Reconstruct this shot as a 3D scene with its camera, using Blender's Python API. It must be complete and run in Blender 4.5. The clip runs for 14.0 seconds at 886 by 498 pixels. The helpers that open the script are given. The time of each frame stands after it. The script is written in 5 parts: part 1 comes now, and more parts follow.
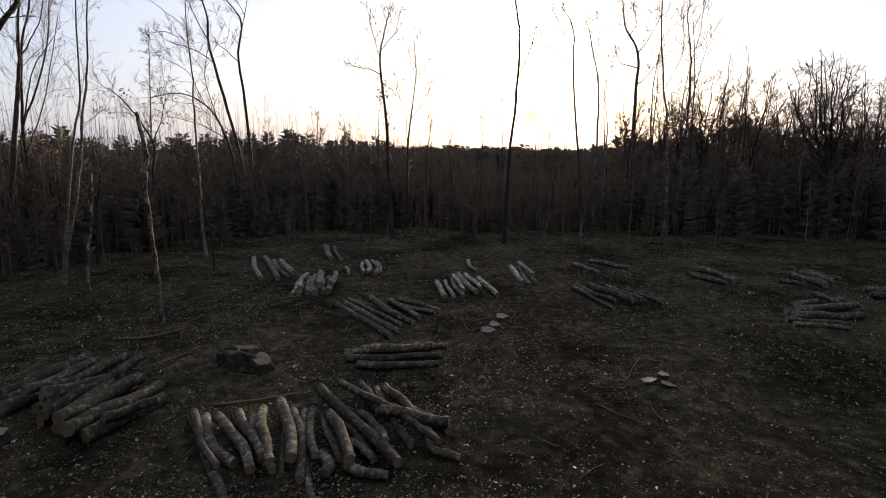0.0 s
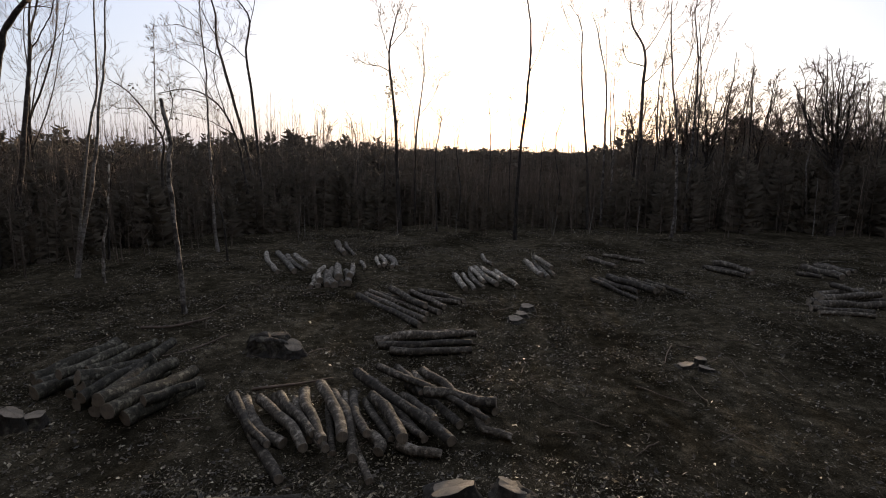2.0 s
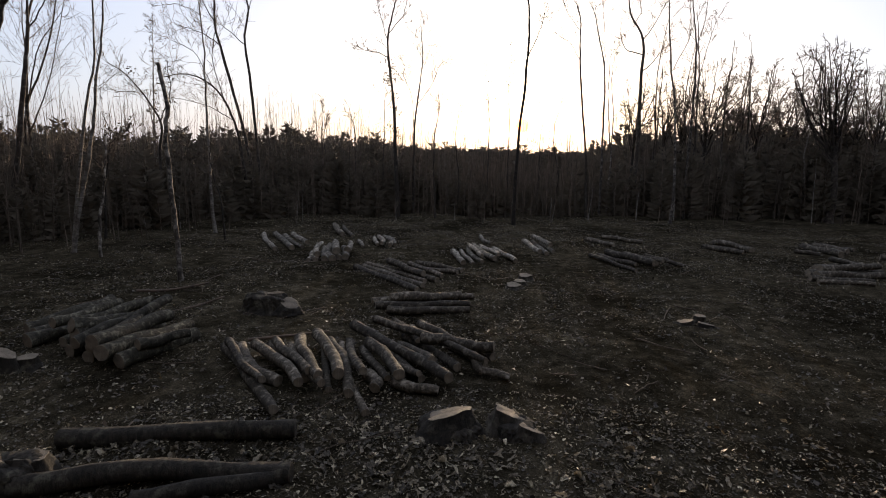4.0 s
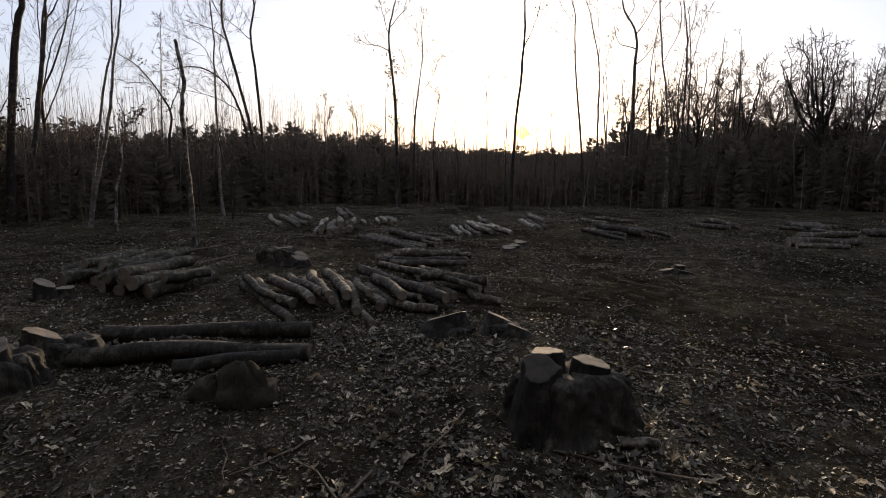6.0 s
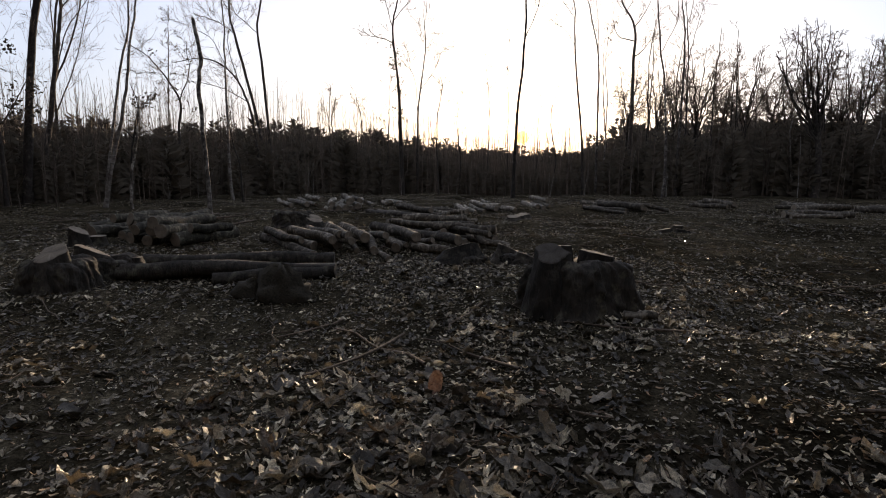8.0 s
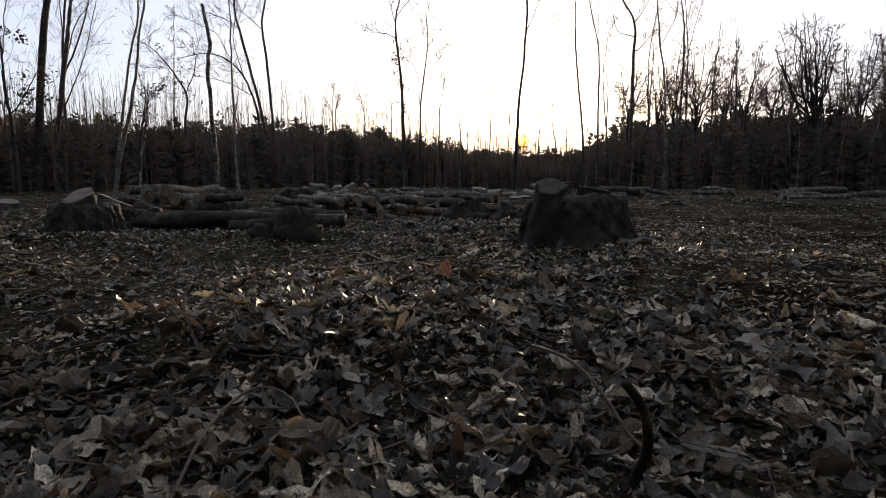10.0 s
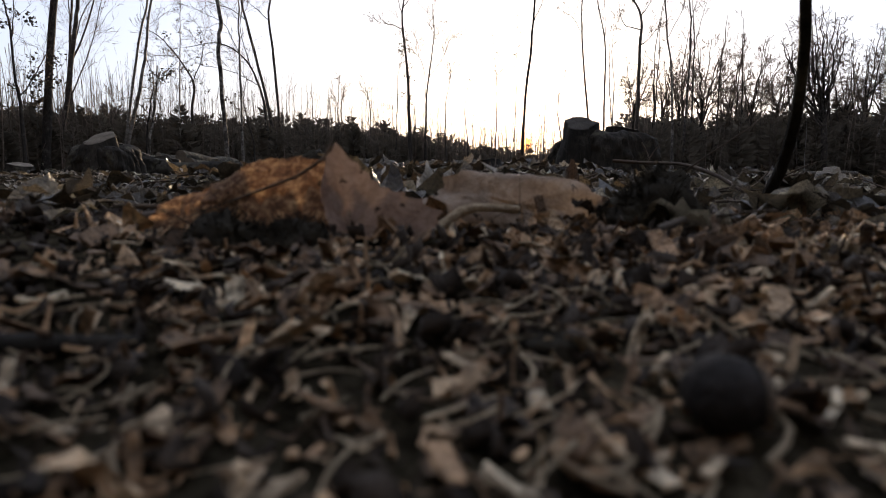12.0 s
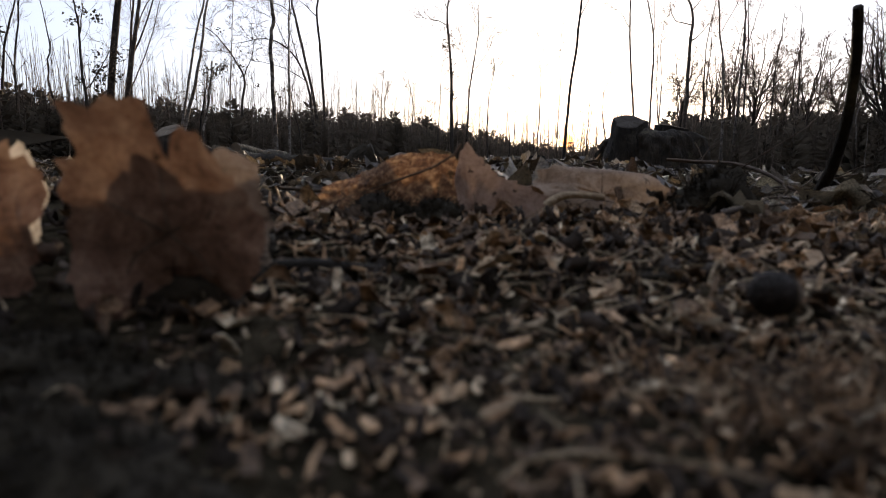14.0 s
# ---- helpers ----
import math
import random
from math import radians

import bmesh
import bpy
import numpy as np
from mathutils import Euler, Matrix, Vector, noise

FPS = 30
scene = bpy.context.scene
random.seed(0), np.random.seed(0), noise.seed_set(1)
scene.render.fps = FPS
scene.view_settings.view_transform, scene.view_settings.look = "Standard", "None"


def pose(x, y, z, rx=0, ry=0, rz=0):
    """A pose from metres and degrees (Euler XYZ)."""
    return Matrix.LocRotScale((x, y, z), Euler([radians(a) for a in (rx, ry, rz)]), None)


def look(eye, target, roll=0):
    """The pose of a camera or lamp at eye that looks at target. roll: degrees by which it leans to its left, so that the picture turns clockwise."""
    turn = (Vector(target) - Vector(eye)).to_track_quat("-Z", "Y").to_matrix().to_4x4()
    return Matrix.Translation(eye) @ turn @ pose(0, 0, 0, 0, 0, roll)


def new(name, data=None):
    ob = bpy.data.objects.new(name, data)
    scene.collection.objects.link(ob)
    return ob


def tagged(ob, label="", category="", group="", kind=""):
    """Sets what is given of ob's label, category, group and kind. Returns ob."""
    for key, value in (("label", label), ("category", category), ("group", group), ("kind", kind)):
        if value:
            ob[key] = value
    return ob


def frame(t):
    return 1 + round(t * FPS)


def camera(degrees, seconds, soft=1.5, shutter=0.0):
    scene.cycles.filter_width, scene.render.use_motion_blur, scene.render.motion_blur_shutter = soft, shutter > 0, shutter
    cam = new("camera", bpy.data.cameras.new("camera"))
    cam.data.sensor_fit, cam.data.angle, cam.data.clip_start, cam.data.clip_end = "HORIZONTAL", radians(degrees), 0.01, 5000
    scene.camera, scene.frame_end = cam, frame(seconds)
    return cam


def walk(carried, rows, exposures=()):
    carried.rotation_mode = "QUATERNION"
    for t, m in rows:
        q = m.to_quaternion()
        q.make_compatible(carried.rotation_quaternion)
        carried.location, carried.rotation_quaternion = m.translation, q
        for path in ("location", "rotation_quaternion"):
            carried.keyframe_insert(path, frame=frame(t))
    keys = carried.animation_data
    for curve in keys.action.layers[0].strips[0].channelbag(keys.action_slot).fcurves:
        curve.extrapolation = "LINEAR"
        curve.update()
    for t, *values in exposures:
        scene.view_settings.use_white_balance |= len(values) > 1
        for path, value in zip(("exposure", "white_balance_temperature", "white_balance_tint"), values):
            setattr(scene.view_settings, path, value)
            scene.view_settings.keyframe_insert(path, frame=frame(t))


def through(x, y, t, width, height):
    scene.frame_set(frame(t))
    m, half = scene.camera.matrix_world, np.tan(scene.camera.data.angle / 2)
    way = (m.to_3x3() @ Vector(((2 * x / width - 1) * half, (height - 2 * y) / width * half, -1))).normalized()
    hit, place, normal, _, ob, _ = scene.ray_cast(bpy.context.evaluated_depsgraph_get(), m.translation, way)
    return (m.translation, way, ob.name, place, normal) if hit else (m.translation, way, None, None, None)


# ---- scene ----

# ---- camera and its descent ----
cam = camera(80.0, 14.0, soft=1.0)
PATH = [
    (0, 0.126, -0.023, 3.251, 4.37, -10.48, 0.66),
    (0.5, -0.044, -0.063, 3.279, 4.22, -10.41, 0.68),
    (1, -0.213, -0.083, 3.216, 4.1, -10.23, 0.66),
    (1.5, -0.361, -0.068, 3.091, 3.9, -10.06, 0.66),
    (2, -0.46, -0.050, 2.941, 3.7, -9.95, 0.7),
    (2.5, -0.501, -0.002, 2.773, 3.62, -9.83, 0.76),
    (3, -0.477, 0.04, 2.612, 3.58, -9.80, 0.79),
    (5.5, -0.372, -0.655, 1.75, 3.61, -8.85, 0.67),
    (6, -0.349, -0.826, 1.592, 3.65, -8.75, 0.58),
    (6.5, -0.36, -1.006, 1.448, 3.66, -8.72, 0.53),
    (7, -0.40, -1.13, 1.278, 3.65, -8.57, 0.46),
    (7.5, -0.445, -1.23, 1.11, 3.62, -8.36, 0.42),
    (10, -0.463, -1.585, 0.511, 3.84, -7.72, 0.26),
    (10.5, -0.492, -1.682, 0.388, 3.81, -7.5, 0.20),
    (11, -0.526, -1.688, 0.242, 3.78, -7.24, 0.14),
    (11.2, -0.551, -1.665, 0.190, 3.70, -7.08, 0.18),
    (11.4, -0.575, -1.638, 0.149, 3.62, -7.10, 0.18),
    (11.6, -0.602, -1.610, 0.105, 3.53, -7.14, 0.20),
    (11.8, -0.626, -1.61, 0.070, 3.54, -7.22, 0.24),
    (12, -0.638, -1.615, 0.066, 3.95, -7.48, 0.55),
    (12.3, -0.670, -1.685, 0.061, 6.36, -7.64, 1.2),
    (12.5, -0.677, -1.701, 0.060, 7.62, -7.78, 1.55),
    (12.7, -0.678, -1.703, 0.060, 8.22, -7.88, 1.78),
    (13, -0.679, -1.706, 0.060, 8.25, -7.90, 1.76),
    (13.5, -0.682, -1.714, 0.061, 8.12, -7.94, 1.68),
    (14, -0.685, -1.722, 0.061, 8.01, -8.0, 1.58),
]
EXPOSURE = 1.58          # the clip brightens a little as the lens nears the ground
cam.data.dof.use_dof = True            # a small fixed-focus lens: only what is within a hand's width is soft
cam.data.dof.focus_distance, cam.data.dof.aperture_fstop = 4.0, 9.0


def aimed(x, y, z, yaw, pitch, roll):
    a, p = radians(yaw), radians(pitch)
    return look((x, y, z), (x - math.sin(a) * math.cos(p), y + math.cos(a) * math.cos(p), z + math.sin(p)), roll)


walk(cam, [(t, aimed(*row)) for t, *row in PATH],
     exposures=[(0.0, EXPOSURE, 6950, 15), (7.5, EXPOSURE + 0.04, 6950, 15), (10.0, EXPOSURE + 0.16, 6950, 15), (11.5, EXPOSURE + 0.18, 6950, 15), (12.7, EXPOSURE + 0.34, 6950, 15), (14.0, EXPOSURE + 0.36, 6950, 15)])

# ---- sky and sun ----
SUN_AZ, SUN_EL = 4.6, 5.3          # degrees to the right of +y, and above the horizon
world = bpy.data.worlds.new("evening_sky")
scene.world = world
world.use_nodes = True
wt = world.node_tree
wt.nodes.clear()
sky = wt.nodes.new("ShaderNodeTexSky")
sky.sky_type = "NISHITA"
sky.sun_disc = False
sky.sun_elevation = radians(SUN_EL)
sky.sun_rotation = radians(SUN_AZ)
sky.air_density, sky.dust_density, sky.ozone_density = 1.0, 3.0, 3.0
wbg = wt.nodes.new("ShaderNodeBackground")
wbg.inputs["Strength"].default_value = 0.15
wout = wt.nodes.new("ShaderNodeOutputWorld")
soften = wt.nodes.new("ShaderNodeHueSaturation")      # thin high haze greys the colours of the evening sky
soften.inputs["Saturation"].default_value = 0.85
soften.inputs["Value"].default_value = 0.30
wt.links.new(sky.outputs["Color"], soften.inputs["Color"])
haze = wt.nodes.new("ShaderNodeMix")                    # an even veil of high haze over the whole dome
haze.data_type, haze.blend_type = "RGBA", "ADD"
haze.inputs[0].default_value = 1.0
haze.inputs[7].default_value = (1.06, 1.2, 1.5, 1)
wt.links.new(soften.outputs["Color"], haze.inputs[6])
wt.links.new(haze.outputs[2], wbg.inputs["Color"])
wt.links.new(wbg.outputs["Background"], wout.inputs["Surface"])

sun_dir = Vector((math.sin(radians(SUN_AZ)) * math.cos(radians(SUN_EL)),
                  math.cos(radians(SUN_AZ)) * math.cos(radians(SUN_EL)), math.sin(radians(SUN_EL))))
sun_lamp = new("sun", bpy.data.lights.new("sun", "SUN"))
sun_lamp.data.energy, sun_lamp.data.angle, sun_lamp.data.color = 2.3, radians(0.6), (1.0, 0.78, 0.52)
sun_lamp.matrix_world = look(sun_dir * 50, (0, 0, 0))


# ---- materials ----
class Nodes:
    """A small builder for one node material."""

    def __init__(self, name):
        self.mat = bpy.data.materials.new(name)
        self.mat.use_nodes = True
        self.t = self.mat.node_tree
        self.t.nodes.clear()
        self.out = self.t.nodes.new("ShaderNodeOutputMaterial")

    def add(self, kind, **props):
        n = self.t.nodes.new(kind)
        for key, value in props.items():
            setattr(n, key, value)
        return n

    def link(self, a, b):
        self.t.links.new(a, b)

    def coords(self, scale=(1, 1, 1)):
        c = self.add("ShaderNodeTexCoord")
        m = self.add("ShaderNodeMapping")
        m.inputs["Scale"].default_value = scale
        self.link(c.outputs["Object"], m.inputs["Vector"])
        return m.outputs["Vector"]

    def noise(self, vec, scale, detail=5, rough=0.6, distortion=0.0):
        n = self.add("ShaderNodeTexNoise")
        n.inputs["Scale"].default_value, n.inputs["Detail"].default_value = scale, detail
        n.inputs["Roughness"].default_value, n.inputs["Distortion"].default_value = rough, distortion
        self.link(vec, n.inputs["Vector"])
        return n.outputs["Fac"]

    def ramp(self, fac, *stops):
        r = self.add("ShaderNodeValToRGB")
        el = r.color_ramp.elements
        while len(el) < len(stops):
            el.new(0.5)
        for e, (pos, col) in zip(el, stops):
            e.position, e.color = pos, (*col, 1) if len(col) == 3 else (col[0], col[0], col[0], 1)
        self.link(fac, r.inputs["Fac"])
        return r.outputs["Color"]

    def mix(self, fac, a, b, blend="MIX"):
        m = self.add("ShaderNodeMix", data_type="RGBA", blend_type=blend)
        for sock, v in ((m.inputs[0], fac), (m.inputs[6], a), (m.inputs[7], b)):
            if isinstance(v, (int, float)):
                sock.default_value = v
            elif isinstance(v, tuple):
                sock.default_value = (*v, 1)
            else:
                self.link(v, sock)
        return m.outputs[2]

    def surface(self, color, rough=0.85, bump=None, height=0.01, spec=0.3, through=0.0, through_color=None):
        p = self.add("ShaderNodeBsdfPrincipled")
        if isinstance(color, tuple):
            p.inputs["Base Color"].default_value = (*color, 1)
        else:
            self.link(color, p.inputs["Base Color"])
        p.inputs["Roughness"].default_value = rough
        p.inputs["Specular IOR Level"].default_value = spec
        if bump is not None:
            b = self.add("ShaderNodeBump")
            b.inputs["Distance"].default_value, b.inputs["Strength"].default_value = height, 1.0
            self.link(bump, b.inputs["Height"])
            self.link(b.outputs["Normal"], p.inputs["Normal"])
        last = p.outputs["BSDF"]
        if through > 0:
            tr = self.add("ShaderNodeBsdfTranslucent")
            self.link(through_color if through_color is not None else color, tr.inputs["Color"])
            mx = self.add("ShaderNodeMixShader")
            mx.inputs[0].default_value = through
            self.link(last, mx.inputs[1])
            self.link(tr.outputs["BSDF"], mx.inputs[2])
            last = mx.outputs["Shader"]
        self.link(last, self.out.inputs["Surface"])
        return self.mat


def m_soil():
    n = Nodes("woodland_soil")
    v = n.coords()
    big = n.noise(v, 0.45, 4)
    mid = n.noise(v, 5.0, 6, 0.7)
    fine = n.noise(v, 60.0, 6, 0.75)
    base = n.ramp(mid, (0.3, (0.022, 0.018, 0.013)), (0.52, (0.066, 0.055, 0.041)), (0.75, (0.19, 0.158, 0.12)))
    bits = n.ramp(fine, (0.42, (0.3,)), (0.62, (1.0,)), (0.75, (2.2,)))
    c = n.mix(1.0, base, bits, "MULTIPLY")
    damp = n.ramp(big, (0.38, (0.42,)), (0.6, (1.15,)))
    c = n.mix(1.0, c, damp, "MULTIPLY")
    c = n.mix(1.0, c, (1.0, 1.01, 0.91), "MULTIPLY")
    return n.surface(c, 1.0, n.mix(0.5, mid, fine), 0.02, 0.0)


def m_leaf(name, stops, through=0.3, rough=0.34, island=True):
    n = Nodes(name)
    v = n.coords()
    if island:
        rnd = n.add("ShaderNodeNewGeometry").outputs["Random Per Island"]
    else:
        rnd = n.add("ShaderNodeObjectInfo").outputs["Random"]
    c = n.ramp(rnd, *stops)
    blot = n.noise(v, 55.0, 5, 0.7)
    speck = n.noise(v, 260.0, 3, 0.6)
    c = n.mix(1.0, c, n.ramp(blot, (0.32, (0.28,)), (0.5, (0.95,)), (0.7, (1.65,))), "MULTIPLY")
    c = n.mix(1.0, c, n.ramp(speck, (0.34, (0.42,)), (0.5, (1.0,)), (0.68, (1.3,))), "MULTIPLY")
    c = n.mix(1.0, c, (1.0, 1.01, 0.91), "MULTIPLY")
    return n.surface(c, rough, n.mix(0.5, blot, speck), 0.006, 0.45, through)


def m_big_leaf(name, dark, mid, light, through, scale=38.0):
    """Leaves seen from a hand's width: veins, blotches and tiny pale specks."""
    n = Nodes(name)
    v = n.coords()
    blot = n.noise(v, scale, 6, 0.75, 0.4)
    grain = n.noise(v, 320.0, 4, 0.7)
    c = n.ramp(blot, (0.3, dark), (0.48, mid), (0.68, light))
    vor = n.add("ShaderNodeTexVoronoi", feature="DISTANCE_TO_EDGE")
    vor.inputs["Scale"].default_value = 130.0
    n.link(v, vor.inputs["Vector"])
    net = n.ramp(vor.outputs["Distance"], (0.0, (0.84,)), (0.1, (1.0,)))
    c = n.mix(1.0, c, net, "MULTIPLY")
    c = n.mix(n.ramp(grain, (0.66, (0.0,)), (0.72, (0.55,))), c, (0.42, 0.36, 0.30))
    hole = n.noise(v, 75.0, 3, 0.5)
    c = n.mix(n.ramp(hole, (0.66, (0.0,)), (0.7, (0.9,))), c, (0.02, 0.014, 0.01))
    return n.surface(c, 0.7, n.mix(0.4, blot, grain), 0.004, 0.25, through)


def m_bark(name, dark, light, pale=None, scale=1.0, pale_at=0.62):
    n = Nodes(name)
    v = n.coords((1, 1, 0.25))
    ridge = n.noise(v, 38.0 * scale, 6, 0.7, 0.5)
    patch = n.noise(n.coords(), 13.0 * scale, 5, 0.65)
    c = n.ramp(ridge, (0.35, dark), (0.65, light))
    if pale is not None:
        c = n.mix(n.ramp(patch, (pale_at - 0.08, (0.0,)), (pale_at + 0.06, (0.85,))), c, pale)
    c = n.mix(1.0, c, n.ramp(patch, (0.3, (0.5,)), (0.6, (1.0,))), "MULTIPLY")
    each = n.add("ShaderNodeObjectInfo").outputs["Random"]
    c = n.mix(1.0, c, n.ramp(each, (0.0, (0.5,)), (1.0, (1.25,))), "MULTIPLY")
    return n.surface(c, 0.85, ridge, 0.012, 0.3)


def m_birch():
    n = Nodes("birch_bark")
    v = n.coords((1, 1, 1))
    band = n.noise(n.coords((4, 4, 9)), 2.2, 6, 0.75)
    rough_low = n.noise(v, 3.0, 5, 0.7)
    c = n.ramp(band, (0.34, (0.04, 0.033, 0.027)), (0.5, (0.19, 0.172, 0.15)), (0.8, (0.44, 0.41, 0.37)))
    c = n.mix(n.ramp(rough_low, (0.47, (0.0,)), (0.62, (1.0,))), c, (0.07, 0.055, 0.045))
    return n.surface(c, 0.75, band, 0.006, 0.3)


def m_cut(name="sawn_wood", tone=1.0):
    n = Nodes(name)
    v = n.coords()
    wave = n.add("ShaderNodeTexWave", wave_type="RINGS", rings_direction="Z")
    wave.inputs["Scale"].default_value, wave.inputs["Distortion"].default_value = 28.0, 2.2
    wave.inputs["Detail"].default_value, wave.inputs["Detail Scale"].default_value = 3.0, 1.5
    n.link(v, wave.inputs["Vector"])
    saw = n.noise(n.coords((1, 12, 1)), 30.0, 4, 0.7)
    stain = n.noise(v, 9.0, 4, 0.6)
    c = n.ramp(wave.outputs["Fac"], (0.2, (0.17, 0.14, 0.104)), (0.8, (0.235, 0.195, 0.148)))
    c = n.mix(1.0, c, n.ramp(stain, (0.3, (0.5,)), (0.6, (1.05,))), "MULTIPLY")
    c = n.mix(1.0, c, (tone, tone, tone), "MULTIPLY")
    return n.surface(c, 0.8, saw, 0.003, 0.25)


def m_plain(name, a, b, scale, rough=0.9, through=0.0, vary=(0.55, 1.35)):
    n = Nodes(name)
    f = n.noise(n.coords(), scale, 5, 0.7)
    rnd = n.add("ShaderNodeNewGeometry").outputs["Random Per Island"]
    c = n.ramp(f, (0.35, a), (0.65, b))
    c = n.mix(1.0, c, n.ramp(rnd, (0.0, (vary[0],)), (1.0, (vary[1],))), "MULTIPLY")
    return n.surface(c, rough, f, 0.004, 0.25, through)


M_SOIL = m_soil()
# top stops of both litter ramps paint sky glints on a few leaves
M_LITTER = m_leaf("leaf_litter", ((0.0, (0.020, 0.015, 0.010)), (0.5, (0.088, 0.069, 0.05)), (0.82, (0.25, 0.203, 0.15)), (1.0, (0.66, 0.57, 0.45))), 0.17, 0.42)
M_FARLITTER = m_leaf("far_leaf_litter_skin", ((0.0, (0.03, 0.021, 0.014)), (0.55, (0.095, 0.073, 0.05)), (0.9, (0.20, 0.16, 0.112)), (1.0, (0.48, 0.41, 0.32))), 0.18, 0.42)
M_FALLEN = m_leaf("fallen_leaf_skin", ((0.0, (0.04, 0.026, 0.018)), (0.5, (0.115, 0.084, 0.058)), (0.85, (0.27, 0.21, 0.155)), (1.0, (0.55, 0.47, 0.37))), 0.25, 0.24, island=False)
M_RUST = m_big_leaf("rust_leaf_skin", (0.045, 0.025, 0.018), (0.19, 0.108, 0.072), (0.36, 0.245, 0.175), 0.18, 48.0)
M_GOLD = m_big_leaf("speckled_leaf_skin", (0.03, 0.016, 0.010), (0.18, 0.09, 0.047), (0.62, 0.40, 0.22), 0.32, 170.0)
M_GREYLEAF = m_big_leaf("grey_leaf_skin", (0.14, 0.095, 0.066), (0.30, 0.225, 0.165), (0.45, 0.37, 0.30), 0.16)
M_PINKLEAF = m_big_leaf("pinkish_leaf_skin", (0.22, 0.145, 0.11), (0.42, 0.30, 0.24), (0.52, 0.41, 0.345), 0.2)
M_PALELEAF = m_big_leaf("bleached_leaf_skin", (0.22, 0.19, 0.16), (0.46, 0.42, 0.36), (0.62, 0.58, 0.52), 0.35)
M_LOGBARK = m_bark("log_bark", (0.022, 0.018, 0.013), (0.115, 0.095, 0.07), (0.26, 0.228, 0.182), 1.0, 0.6)
# log bark lightened for far piles: skylight on their tops put into the colour
M_SKYLITBARK = m_bark("pale_log_bark", (0.04, 0.033, 0.026), (0.19, 0.165, 0.13), (0.38, 0.345, 0.285), 1.0, 0.54)
M_STUMPBARK = m_bark("stump_bark", (0.012, 0.010, 0.007), (0.052, 0.043, 0.032), (0.10, 0.092, 0.066), 0.8)
M_MOSSBARK = m_bark("mossy_log_bark", (0.016, 0.014, 0.009), (0.07, 0.062, 0.042), (0.20, 0.185, 0.14), 1.0, 0.6)
M_DARKBARK = m_bark("dark_tree_bark", (0.025, 0.02, 0.016), (0.075, 0.06, 0.048), (0.13, 0.115, 0.095), 0.6)
M_BIRCH = m_birch()
# birch bark darkened in its colour for stems standing against the sun
M_BACKLITBIRCH = m_bark("grey_birch_bark", (0.03, 0.024, 0.02), (0.12, 0.10, 0.085), (0.25, 0.225, 0.195), 0.6, 0.55)
M_SNAG = m_bark("weathered_snag_bark", (0.035, 0.029, 0.023), (0.14, 0.12, 0.10), (0.42, 0.38, 0.33), 0.6, 0.55)
M_TWIG = m_plain("bare_twig", (0.05, 0.036, 0.027), (0.13, 0.095, 0.07), 6.0, 0.8)
M_POLE = m_plain("young_birch_stem", (0.05, 0.038, 0.028), (0.15, 0.115, 0.088), 2.5, 0.8)
M_STICK = m_plain("dead_stick", (0.05, 0.038, 0.028), (0.15, 0.115, 0.085), 30.0)
M_CUT = m_cut("sawn_wood", 0.9)
# the same sawn wood at about a quarter of the tone
M_DIMCUT = m_cut("weathered_sawn_wood", 0.22)
M_CONIFER = m_plain("dark_conifer_needles", (0.07, 0.058, 0.042), (0.125, 0.104, 0.077), 0.5, vary=(0.8, 1.15))
M_CHIP = m_leaf("wood_chips", ((0.0, (0.025, 0.017, 0.012)), (0.35, (0.15, 0.092, 0.058)), (0.62, (0.33, 0.20, 0.12)), (0.82, (0.50, 0.325, 0.205)), (1.0, (0.66, 0.55, 0.43))), 0.0, 0.75)
M_DUST = m_plain("sawdust", (0.26, 0.20, 0.13), (0.47, 0.38, 0.26), 160.0)
M_CRUMB = m_plain("soil_crumbs", (0.018, 0.013, 0.01), (0.06, 0.045, 0.033), 50.0)
M_MOSS = m_plain("dark_moss", (0.014, 0.011, 0.007), (0.036, 0.030, 0.019), 60.0)
M_ACORN = m_plain("acorn_shell", (0.012, 0.010, 0.009), (0.03, 0.025, 0.022), 90.0, 0.8)


